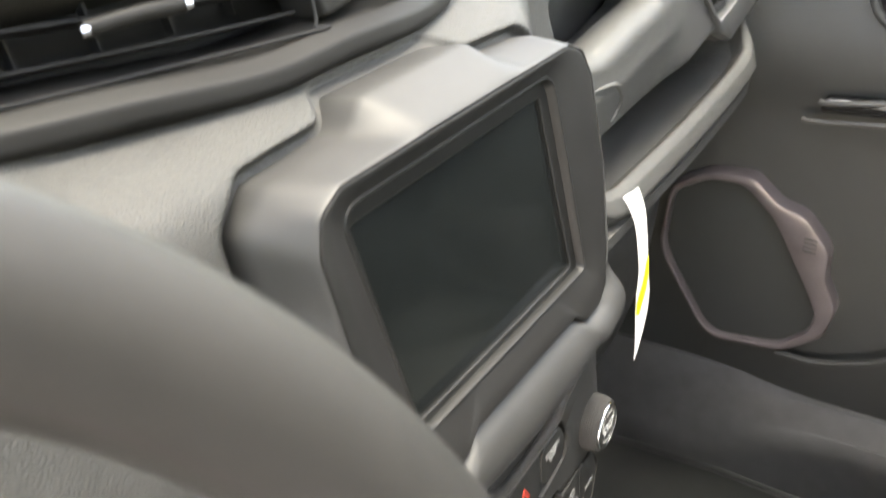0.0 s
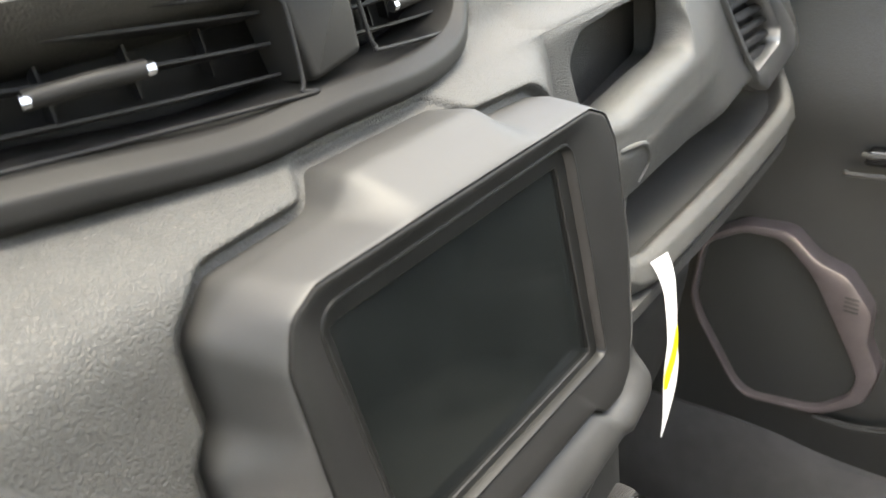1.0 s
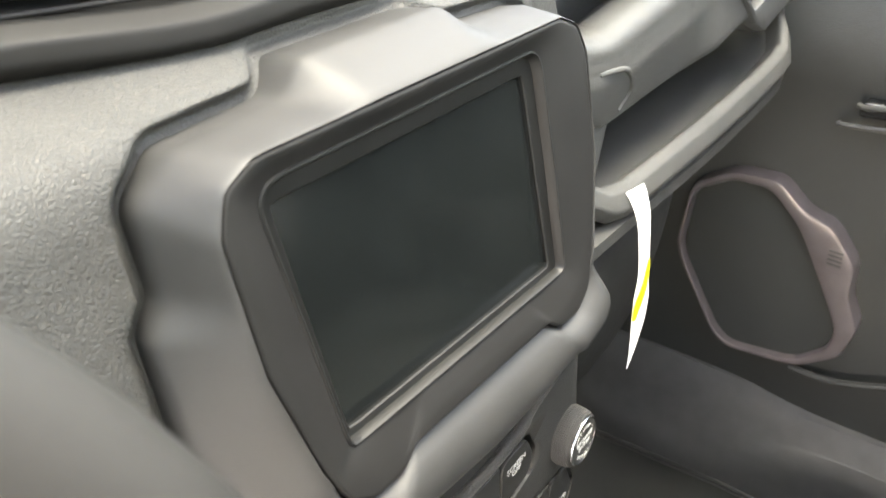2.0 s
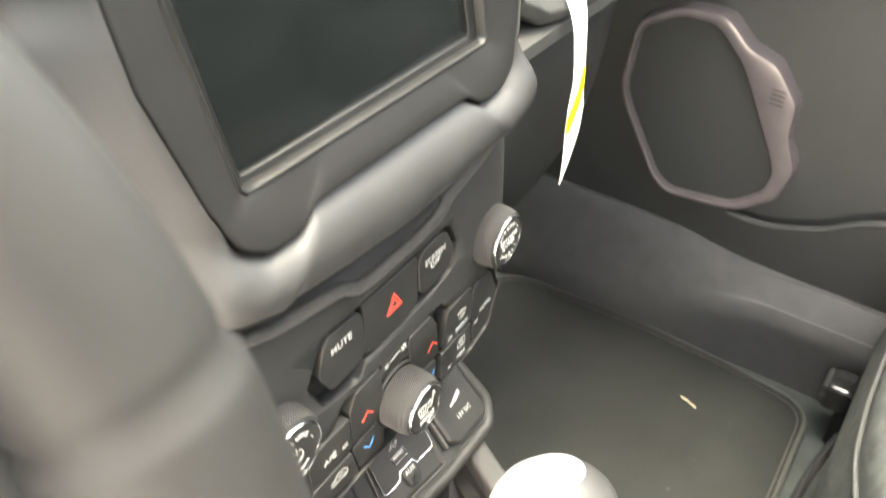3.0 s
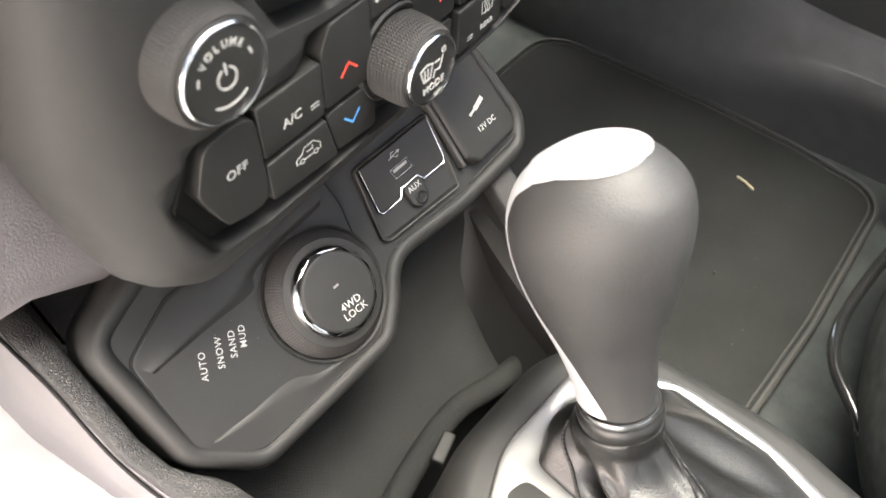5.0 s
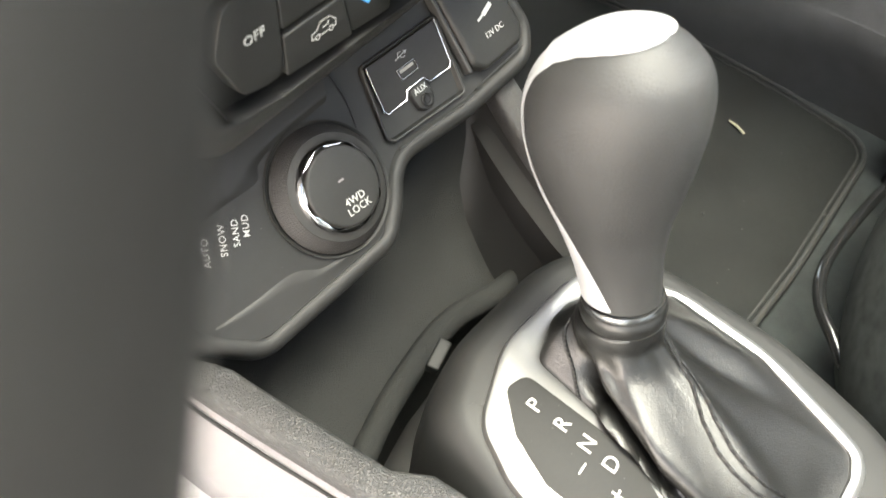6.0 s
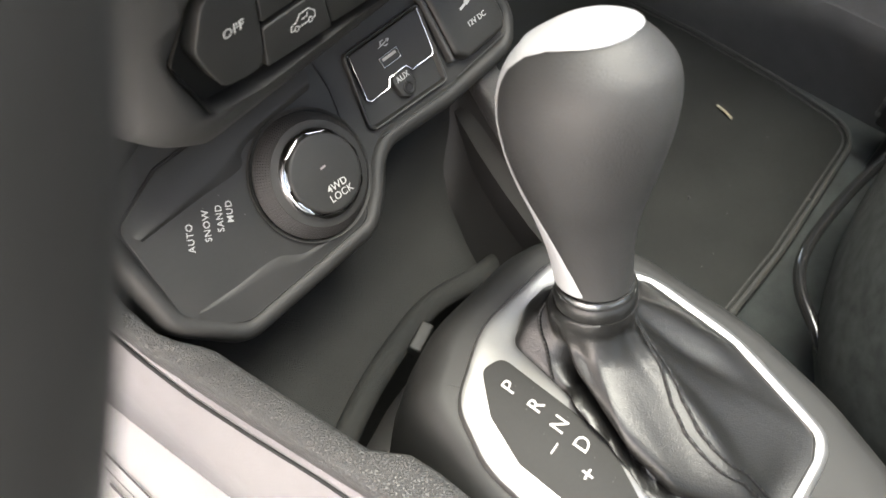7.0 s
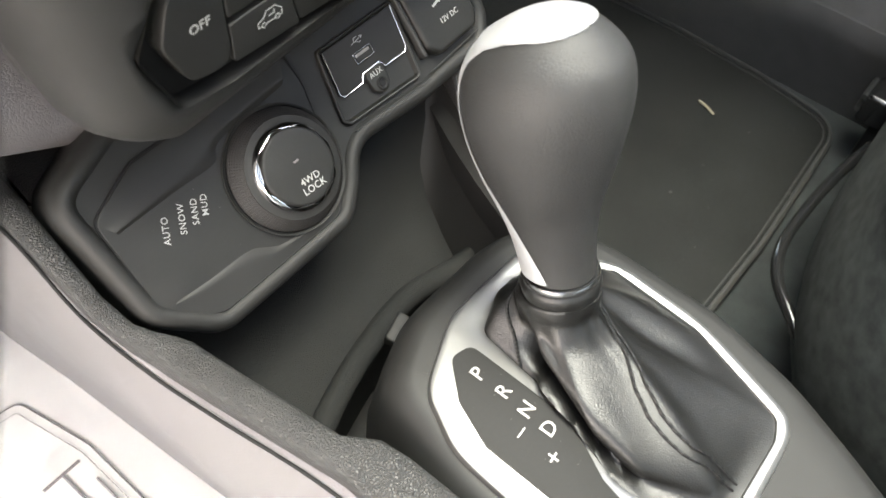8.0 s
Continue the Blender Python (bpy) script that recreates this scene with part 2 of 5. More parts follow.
def hole_plate(outer, inner, m, d0, d1, bevel=0.002, lip=0.0, n=160, centre=None):
    """Slab with an opening through it."""
    c = centre or (sum(p[0] for p in inner) / len(inner), sum(p[1] for p in inner) / len(inner))
    o, i = by_angle(outer, n, c), by_angle(inner, n, c)
    rings = [[(*p, d0) for p in o], [(*p, d1 - bevel) for p in o], [(*p, d1 - bevel * 0.3) for p in inset(o, bevel * 0.3)], [(*p, d1) for p in inset(o, bevel)]]
    rings += [[(*p, d1) for p in inset(i, -bevel)], [(*p, d1 - bevel * 0.3) for p in inset(i, -bevel * 0.3)], [(*p, d1 - bevel) for p in i], [(*p, d0) for p in i]]
    rings.append(rings[0])
    bm = rings_mesh(rings, m=m)
    bmesh.ops.remove_doubles(bm, verts=bm.verts, dist=1e-7)
    return bm


def join(*bms):
    out = bms[0]
    for b in bms[1:]:
        me = bpy.data.meshes.new("tmp")
        b.to_mesh(me)
        b.free()
        out.from_mesh(me)
        bpy.data.meshes.remove(me)
    return out


def text_bm(words, size, m, depth=0.00015, spacing=1.0, line=0.9):
    cu = bpy.data.curves.new("words", "FONT")
    cu.body, cu.size, cu.align_x, cu.align_y = words, size, "CENTER", "CENTER"
    cu.extrude, cu.space_character, cu.space_line = depth, spacing, line
    cu.offset = size * 0.002
    cu.resolution_u = 3
    ob = bpy.data.objects.new("words", cu)
    scene.collection.objects.link(ob)
    me = bpy.data.meshes.new_from_object(ob)
    bm = bmesh.new()
    bm.from_mesh(me)
    bpy.data.objects.remove(ob)
    bpy.data.curves.remove(cu)
    bpy.data.meshes.remove(me)
    bm.transform(m)
    return bm


def print_on(words, size, m, u, v, h, parent, mat=None, turn=0, spacing=1.05, name="lettering", line=0.9):
    f = m @ pose(u, v, h + 0.0001, 0, 0, turn)
    return part(name, text_bm(words, size, f, spacing=spacing, line=line), mat or PRINT, parent, smooth=False)


def strokes(lines, m, h, w=0.0006, depth=0.00015):
    """Printed line drawing: bars along polylines on frame m."""
    bm = bmesh.new()
    for ln in lines:
        for a, b in zip(ln, ln[1:]):
            a, b = Vector(a), Vector(b)
            d = (b - a).normalized() * (w * 0.42)
            s = Vector((-d.y, d.x))
            ps = [a - d - s, b + d - s, b + d + s, a - d + s]
            lo = [bm.verts.new((*p, h - depth)) for p in ps]
            hi = [bm.verts.new((*p, h + depth)) for p in ps]
            bm.faces.new(hi)
            for i in range(4):
                j = (i + 1) % 4
                bm.faces.new((lo[i], lo[j], hi[j], hi[i]))
    bm.transform(m)
    return bm


def arc(cx, cy, r, a0, a1, n=12):
    return [(cx + r * math.cos(radians(a0 + (a1 - a0) * k / n)), cy + r * math.sin(radians(a0 + (a1 - a0) * k / n))) for k in range(n + 1)]


def knurl(r, r1, h0, h1, m, teeth=64, rows=16, amp=0.0007, power=6):
    """Grip of a knob with a fine diamond relief."""
    rings = []
    for j in range(rows + 1):
        h = h0 + (h1 - h0) * j / rows
        s = r - 0.0004 + (r1 - r) * (j / rows) ** power
        rings.append([((s + amp * (i % 2) * (j % 2)) * math.cos(math.pi * i / teeth), (s + amp * (i % 2) * (j % 2)) * math.sin(math.pi * i / teeth), h) for i in range(2 * teeth)])
    return rings_mesh(rings, cap_start=True, cap_end=True, m=m)

# ---------------- the car's shell ----------------
FAS = frame_of((0, 0.297, 0.0), (1, 0.04, 0), (0, 0, 1))
LOW = frame_of((0, 0.316, 0.370), (1, 0, 0), (0, 1, 1))
LEAN_A = radians(9.8)
SCR = frame_of((0, 0.300, 0.660), (1, 0, 0), (0, math.sin(LEAN_A), math.cos(LEAN_A)))
SCR_INV = SCR.inverted()
PLT = frame_of((0, 0.1, 0.337), (1, 0, 0), (0, 1, 0.1))
DOOR = frame_of((0.66, 0, 0), (0, -1, 0), (0, 0, 1))


def mirrored(half):
    return half + [(-x, y) for x, y in half[::-1] if abs(x) > 1e-6]


# outline of the display's surround where it meets the pad
REAR = fillet(mirrored([(0, 0.1455), (0.041, 0.1455), (0.054, 0.134), (0.104, 0.132), (0.121, 0.118), (0.1215, 0.086), (0.131, 0.074), (0.131, 0.030), (0.122, -0.022), (0.112, -0.044), (0.085, -0.055), (0.045, -0.060), (0, -0.063)]), 0.011, 5)
REAR_A = np.array([tuple(p) for p in REAR])
REAR_D = np.roll(REAR_A, -1, axis=0) - REAR_A


def smooth01(w):
    w = min(1.0, max(0.0, w))
    return w * w * (3 - 2 * w)


def outside_rear(u, v):
    """Distance from the surround's outline; 0 within it."""
    q = np.array((u, v)) - REAR_A
    k = np.clip((q * REAR_D).sum(1) / ((REAR_D ** 2).sum(1) + 1e-12), 0, 1)
    off = q - REAR_D * k[:, None]
    y, e = q[:, 1], np.roll(q[:, 1], -1)
    cross = (y > 0) != (e > 0)
    xs = REAR_A[:, 0] + REAR_D[:, 0] * (v - REAR_A[:, 1]) / np.where(np.abs(REAR_D[:, 1]) < 1e-12, 1e-12, REAR_D[:, 1])
    inside = (cross & (xs > u)).sum() % 2 == 1
    return 0.0 if inside else float(np.sqrt((off ** 2).sum(1)).min())


def pad_push(x, y, z):
    """How far the soft pad gives way: a valley round the display, and the ducts of the vents."""
    q = SCR_INV @ Vector((x, y, z))
    valley = 0.0
    if abs(q.x) < 0.16 and -0.09 < q.y < 0.19:
        valley = 0.009 * (1 - smooth01((outside_rear(q.x, q.y) - 0.0005) / 0.0075))
    duct = 0.05 * smooth01((x + 0.218) / 0.012) * smooth01((0.122 - x) / 0.012) * smooth01((z - 0.812) / 0.012)
    return max(valley, duct)


def steps(a, b, n):
    return [a + (b - a) * i / n for i in range(n + 1)]


def build_ground():
    bm = box(-60, -60, -0.50, 60, 60, -0.42, 0.01)
    tagged(part("ground", bm, GROUND), "pale concrete ground under the car", "ground", kind="structure")


def build_cabin():
    floor = tagged(part("floor", box(-0.145, -1.6, -0.06, 0.70, 0.70, -0.012), CARPET), "black carpet of the car's floor", "floor", kind="structure")
    toe = rings_mesh([[(x, y, z) for y, z in ((0.66, -0.012), (0.76, 0.03), (0.90, 0.26), (0.945, 0.88), (1.0, 0.88), (1.0, -0.06), (0.66, -0.06))] for x in (-0.72, 0.70)], cap_start=True, cap_end=True)
    tagged(part("wall_front", toe, CARPET), "black carpeted bulkhead ahead of the footwell", "wall", kind="structure")
    tagged(part("floor", box(-0.72, -1.6, -0.06, -0.149, 0.70, -0.012), CARPET), "black carpet of the driver's footwell", "floor", kind="structure")
    tagged(part("wall_back", box(-0.72, -1.65, -0.06, 0.72, -1.6, 0.85), HEADLINER), "grey rear wall of the cabin", "wall", kind="structure")
    # left wall is out of view, added to keep sky light from behind out
    tagged(part("wall_left", box(-0.76, -1.6, -0.06, -0.70, -0.42, 1.25, 0.02), HEADLINER), "unseen grey wall added behind the driver's door to block light", "wall", kind="structure")
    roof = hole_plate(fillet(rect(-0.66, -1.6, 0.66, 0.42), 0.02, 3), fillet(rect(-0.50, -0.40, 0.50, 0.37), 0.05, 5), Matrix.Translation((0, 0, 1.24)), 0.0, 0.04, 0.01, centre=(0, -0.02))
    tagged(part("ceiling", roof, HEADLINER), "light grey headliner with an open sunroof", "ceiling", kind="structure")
    for name, path in (("pillar_front_left", [(-0.70, 0.92, 0.86), (-0.62, 0.62, 1.10), (-0.565, 0.40, 1.26)]), ("pillar_front_right", [(0.70, 0.92, 0.86), (0.63, 0.62, 1.10), (0.585, 0.40, 1.26)]), ("pillar_rear_left", [(-0.70, -1.60, 0.84), (-0.62, -1.58, 1.10), (-0.565, -1.56, 1.26)]), ("pillar_rear_right", [(0.70, -1.60, 0.84), (0.63, -1.58, 1.10), (0.585, -1.56, 1.26)])):
        tagged(part(name, tube(catmull(path, 8), 0.04, 14, flat=0.6), HEADLINER), "light grey roof pillar trim", "pillar", kind="structure")
    # right-hand body side below and behind the door, and the sill
    # sill: a ledge with a fine joint by the seat that dies out into the low kick panel
    sill_prof = ((0.72, -0.06), (0.655, -0.05), (0.652, 0.02), (0.648, 0.060), (0.642, 0.085), (0.642, 0.100), (0.646, 0.112), (0.6475, 0.1125), (0.6490, 0.115), (0.656, 0.135), (0.664, 0.146), (0.680, 0.150), (0.72, 0.150))
    kick_prof = ((0.72, -0.06), (0.640, -0.05), (0.634, 0.00), (0.634, 0.020), (0.638, 0.045), (0.642, 0.060), (0.646, 0.074), (0.648, 0.082), (0.650, 0.090), (0.654, 0.112), (0.660, 0.140), (0.668, 0.165), (0.72, 0.18))
    sill = []
    for y in [-1.6, -0.8, -0.2] + steps(0.0, 0.74, 60):
        w = smooth01((y - 0.20) / 0.22)
        sill.append([(a + (c - a) * w, y, b + (d - b) * w) for (a, b), (c, d) in zip(sill_prof, kick_prof)])
    cut = next(i for i, r in enumerate(sill) if r[0][1] > 0.32)
    tagged(part("trim", rings_mesh(sill[:cut + 1], cap_start=True, cap_end=True), SILL, None, angle=0.5), "dark grey plastic door sill ledge", "sill trim", kind="structure")
    tagged(part("trim", rings_mesh(sill[cut:], cap_start=True, cap_end=True), SILL, None, angle=0.5), "dark grey kick panel ahead of the sill", "kick panel", kind="structure")


def build_dashboard():
    dash = thing("dashboard", "dark grey grained dashboard with centre vents and handle", "dashboard")
    prof = catmull([(0.95, 0.90, 0), (0.70, 0.885, 0), (0.52, 0.878, 0), (0.445, 0.866, 0), (0.408, 0.838, 0), (0.394, 0.812, 0), (0.372, 0.802, 0), (0.347, 0.787, 0), (0.338, 0.75, 0), (0.330, 0.70, 0), (0.326, 0.64, 0), (0.348, 0.59, 0), (0.43, 0.56, 0), (0.46, 0.44, 0), (0.52, 0.36, 0)], 22)
    xs = steps(-0.72, -0.24, 16)[:-1] + steps(-0.24, 0.172, 160)

    def face(x, p):
        y, z = p.x, p.y
        bulge = 0.009 * math.exp(-((x + 0.30) / 0.12) ** 2) * math.exp(-((z - 0.68) / 0.09) ** 2)
        # gives way to the flush passenger panel
        w = smooth01((x - 0.10) / 0.065) * min(0.034, max(0.0, 0.3685 + 0.1 * (z - 0.75) - y)) if z < 0.806 else 0.0
        y += 0.10 * max(0, abs(x) - 0.2) ** 2 - bulge + w
        return (x, y + pad_push(x, y, z), z)

    bm = rings_mesh([[face(x, p) for p in prof] + [(x, 0.95, 0.36)] for x in xs], cap_start=True, cap_end=True)
    part("upper_pad", bm, DASH, dash)
    # right half: the top turns over into the panel with the handle
    prof2 = catmull([(0.95, 0.90, 0), (0.70, 0.885, 0), (0.52, 0.876, 0), (0.445, 0.866, 0), (0.408, 0.8395, 0), (0.3935, 0.8145, 0), (0.3745, 0.8035, 0), (0.380, 0.796, 0), (0.40, 0.790, 0)], 8)
    def ease(x):
        w = 1 - min(1, max(0, (x - 0.06) / 0.11))
        return 0.045 * w * w * (3 - 2 * w)

    def top(x, p):
        y, z = p.x + 0.05 * max(0, x - 0.2) ** 2 + (ease(x) if p.x < 0.6 else 0), p.y - 0.12 * max(0, x - 0.25) ** 2
        return (x, y + (pad_push(x, y, z) if y < 0.5 else 0), z)

    bm = rings_mesh([[top(x, p) for p in prof2] + [(x, 0.95, 0.80)] for x in steps(0.06, 0.18, 40)[:-1] + steps(0.18, 0.66, 36)], cap_start=True, cap_end=True)
    part("top_pad", bm, DASH, dash)
    pan = frame_of((0, 0.322, 0.0), (1, 0, 0), (0, 0.1, 1))
    outer = fillet([(0.125, 0.598), (0.212, 0.612), (0.218, 0.655), (0.222, 0.690), (0.44, 0.715), (0.46, 0.80), (0.63, 0.79), (0.63, 0.8045), (0.150, 0.8045), (0.150, 0.70)], 0.004)
    hole = soften(fillet([(0.180, 0.782), (0.196, 0.7945), (0.25, 0.7985), (0.345, 0.799), (0.372, 0.795), (0.365, 0.742), (0.27, 0.726), (0.203, 0.728), (0.186, 0.757)], 0.010, 7), 1)
    part("passenger_panel", hole_plate(outer, hole, pan, -0.02, 0.030, 0.0045, centre=(0.285, 0.768)), DASH, dash)
    part("recess", box(0.13, 0.425, 0.60, 0.64, 0.47, 0.84), DASH, dash, "dark recess behind the handle")
    # grab handle: a creased bar that widens into the housing of the side vent
    gm = frame_of((0, 0.288, 0.0), (1, 0, 0), (0, 0.1, 1))
    high = catmull([(0.165, 0.760, 0), (0.180, 0.752, 0), (0.200, 0.746, 0), (0.221, 0.7435, 0), (0.245, 0.746, 0), (0.285, 0.751, 0), (0.318, 0.754, 0), (0.334, 0.758, 0), (0.342, 0.772, 0), (0.345, 0.790, 0), (0.356, 0.801, 0), (0.39, 0.8045, 0), (0.44, 0.799, 0), (0.528, 0.781, 0), (0.585, 0.745, 0), (0.612, 0.712, 0), (0.620, 0.690, 0)], 8)
    low = [(0.165, 0.700), (0.200, 0.690), (0.225, 0.672), (0.281, 0.672), (0.351, 0.673), (0.419, 0.677), (0.474, 0.685), (0.488, 0.686), (0.505, 0.672), (0.540, 0.671), (0.600, 0.675), (0.620, 0.682)]
    mid = [(0.165, 0.731), (0.225, 0.7214), (0.254, 0.723), (0.296, 0.729), (0.343, 0.732), (0.395, 0.737), (0.62, 0.72)]
    lx, lz = zip(*low)
    cx, cz = zip(*mid)
    vent_hole = [(0.402, 0.783), (0.480, 0.775), (0.526, 0.748), (0.560, 0.719), (0.558, 0.702), (0.490, 0.690), (0.463, 0.712), (0.432, 0.748)]

    def in_vent(x, z):
        return sum((b - z) * (d - z) < 0 and a + (c - a) * (z - b) / (d - b) > x for (a, b), (c, d) in zip(vent_hole, vent_hole[1:] + vent_hole[:1])) % 2 == 1

    rings = []
    for p in high:
        x, zt, zl, zc = p.x, p.y, float(np.interp(p.x, lx, lz)), float(np.interp(p.x, cx, cz))
        flat = smooth01((x - 0.34) / 0.08)
        ring = []
        for i in range(31):
            z = zl + (zt - zl) * i / 30
            ridge = 0.013 - (0.30 * max(0, z - zc) + 0.36 * max(0, zc - z)) - 0.004 * math.exp(-((z - zc) / 0.008) ** 2)
            h = ridge * (1 - flat) + 0.0 * flat
            edge = min(zt - z, z - zl)
            h -= 0.009 * (1 - min(1, max(0, edge) / 0.010)) ** 2
            ring.append(gm @ Vector((x, z, h)))
        ring += [gm @ Vector((x, zt - 0.002, -0.024)), gm @ Vector((x, zl + 0.002, -0.024))]
        rings.append([tuple(q) for q in ring])
    bm = rings_mesh(rings, cap_start=True, cap_end=True)
    inv = gm.inverted()
    gone = []
    for fc in bm.faces:
        c = inv @ fc.calc_center_median()
        if c.z > -0.015 and in_vent(c.x, c.y):
            gone.append(fc)
    bmesh.ops.delete(bm, geom=gone, context="FACES")
    grab = part("grab_handle", bm, LITTRIM, dash, "dark grey moulded grab handle")
    # raised thumb rest at the handle's foot
    hook = catmull([(0.208, 0.7205, 0.0085), (0.234, 0.7175, 0.0118), (0.249, 0.7085, 0.0085), (0.256, 0.6965, 0.0045), (0.246, 0.685, 0.0005)], 6)
    part("moulded_step", tube([gm @ (q - Vector((0, 0, 0.0012))) for q in hook], 0.0019, 8), LITTRIM, grab)
    # shelf and its lip
    lip = []
    for i in range(21):
        x = 0.205 + 0.422 * i / 20
        dz = 0.025 * max(0, (x - 0.35) / 0.3) ** 2 + 0.030 * smooth01((x - 0.545) / 0.085)
        pts = fillet([(0.44, 0.600), (0.345, 0.602), (0.338, 0.612), (0.343, 0.625), (0.352, 0.630), (0.364, 0.618), (0.44, 0.616)], 0.005, 3)
        lip.append([(x, q.x + 0.035 * smooth01((x - 0.560) / 0.070) + 0.012 * math.exp(-((x - 0.205) / 0.02) ** 2), q.y + dz + 0.016 * math.exp(-((x - 0.205) / 0.016) ** 2)) for q in pts])
    part("shelf", rings_mesh(lip, cap_start=True, cap_end=True), LITTRIM, dash, "grey shelf with a raised lip")
    strip = []
    for i in range(21):
        x = 0.13 + 0.495 * i / 20
        dz = 0.025 * max(0, (x - 0.35) / 0.3) ** 2 + 0.030 * smooth01((x - 0.545) / 0.085)
        yo = 0.035 * smooth01((x - 0.560) / 0.070)
        strip.append([(x, 0.352 + yo, 0.588 + dz), (x, 0.342 + yo, 0.592 + dz), (x, 0.342 + yo, 0.602 + dz), (x, 0.36 + yo, 0.604 + dz), (x, 0.40 + yo, 0.60 + dz)])
    part("lower_strip", rings_mesh(strip, cap_start=True, cap_end=True), DASH, dash)
    glove = [(0.40, 0.59, 0), (0.356, 0.585, 0), (0.352, 0.54, 0), (0.375, 0.44, 0), (0.43, 0.36, 0), (0.52, 0.32, 0)]
    gp = catmull(glove, 5)
    part("glove_box", rings_mesh([[(x, p.x + 1.6 * max(0, x - 0.28) ** 2, p.y) for p in gp] + [(x, 0.70, 0.32), (x, 0.70, 0.60)] for x in steps(0.135, 0.560, 12)], cap_start=True, cap_end=True), SATIN, dash, "dark glove box lid")
    # lower driver's side pad
    kn = catmull([(0.44, 0.60, 0), (0.372, 0.585, 0), (0.345, 0.53, 0), (0.350, 0.47, 0), (0.385, 0.43, 0), (0.47, 0.415, 0)], 5)
    part("knee_pad", rings_mesh([[(x, p.x + 0.02 * math.cos(x * 9), p.y - 0.022 - 0.7 * max(0, x + 0.165)) for p in kn] + [(x, 0.7, 0.40), (x, 0.7, 0.6)] for x in steps(-0.70, -0.105, 14)], cap_start=True, cap_end=True), SIDE, dash, "grey knee pad below the dashboard")
    return dash


def pod_y(x):
    return 0.382 + (1.5 if x > 0 else 0.8) * x * x


def build_vents():
    pod = thing("vent_pod", "dark twin air vent pod on the dashboard", "air vent")

    def place(x, z, d):
        return (x, pod_y(x) - d + 0.25 * (z - 0.84), z)

    def bar_between(pts, r, flat=1.0):
        return tube(catmull(pts, 8, closed=True), r, 10, closed=True)

    def hood():
        rings = []
        for i in range(33):
            s = i / 32
            x = -0.215 + 0.345 * s
            ends = min(1.0, 4.5 * s * 1.0, 7.0 * (1 - s)) ** 0.5 if 0 < s < 1 else 0.05
            top = 0.885 - 0.022 * math.exp(-((x - 0.0) / 0.028) ** 2) - 0.3 * max(0, x) ** 2 - 0.1 * min(0, x + 0.1) ** 2
            low = 0.868
            z1 = low + (top - low) * ends
            pts = [(x, pod_y(x) + 0.25 * (low - 0.84) + 0.03, 0.845), (x, pod_y(x) + 0.004, low - 0.002), (x, pod_y(x) - 0.006, (low + z1) / 2), (x, pod_y(x) - 0.001, z1 - 0.002), (x, pod_y(x) + 0.014, z1 + 0.003), (x, pod_y(x) + 0.05, max(z1 + 0.004, 0.874)), (x, 0.56, 0.884), (x, 0.60, 0.862)]
            rings.append(pts)
        return rings_mesh(rings, closed_loop=True, cap_start=True, cap_end=True)

    part("hood", hood(), DASH, pod, "grey hood over the vents")
    for x in (-0.054, -0.030, -0.075):
        part("slot", tube([(x - 0.005, pod_y(x) + 0.012, 0.8870), (x + 0.005, pod_y(x) + 0.016, 0.8862)], 0.0010, 8), GLOSS, pod)
    # lower lip, thick and rounded, rising to the right end
    lipz = catmull([(-0.225, 0.846, 0), (-0.19, 0.829, 0), (-0.12, 0.823, 0), (-0.06, 0.8175, 0), (-0.01, 0.819, 0), (0.05, 0.817, 0), (0.088, 0.822, 0), (0.112, 0.838, 0), (0.126, 0.862, 0)], 6)
    rings = []
    for p in lipz:
        prof = fillet([(-0.03, 0.004), (0.002, 0.002), (0.010, -0.003), (0.011, -0.011), (0.002, -0.017), (-0.03, -0.016)], 0.004, 4)
        up = 1.0 if p.x < 0.09 else max(0.3, 1 - (p.x - 0.09) / 0.05)
        rings.append([(p.x + (1 - up) * 0.014 * (-q.y / 0.017), pod_y(p.x) - q.x * up + 0.25 * (p.y - 0.84), p.y + q.y * up) for q in prof])
    part("lower_lip", rings_mesh(rings, cap_start=True, cap_end=True), FRAME, pod, "rounded dark lip under the vents")
    back = rings_mesh([[(x, pod_y(x) + 0.036 + 0.25 * (z - 0.84), z) for z in (0.806, 0.862 if -0.05 < x < 0.045 else 0.872)] for x in steps(-0.215, 0.125, 20)], closed_loop=False)
    bmesh.ops.solidify(back, geom=back.faces[:], thickness=0.004)
    part("duct_back", back, VENTBLACK, pod)
    div = fillet([(-0.017, 0.822), (0.013, 0.827), (0.019, 0.866), (-0.022, 0.864)], 0.004)
    dm = frame_of((0, 0.386, 0.84), (1, 0, 0), (0, 0.25, 1))
    part("divider", prism([(p.x, p.y - 0.84) for p in div], dm, -0.02, 0.006, 0.003), FRAME, pod, "grey panel between the vents")

    def vent(x0, x1, zt, zb, name):
        v = part(name, join(*[bar_between([place(*q, 0.002) for q in fillet([(x0, zb[0]), (x1, zb[1]), (x1 + (0.004 if x1 < 0 else 0.012), zt[1]), (x0, zt[0])], 0.008, 2)], 0.0010)]), VENTBLACK, pod, "black vent frame")
        for k in range(3):
            w = (k + 0.6) / 3.2
            pts = []
            for i in range(9):
                s = i / 8
                x = x0 + (x1 - x0) * s
                z = (zb[0] + (zb[1] - zb[0]) * s) * (1 - w) + (zt[0] + (zt[1] - zt[0]) * s) * w
                pts.append([place(x, z + 0.0006, -0.009), place(x, z - 0.0006, -0.009), place(x, z - 0.0050, -0.024), place(x, z - 0.0034, -0.024)])
            part("slat", rings_mesh(pts, cap_start=True, cap_end=True), VENTBLACK, v)
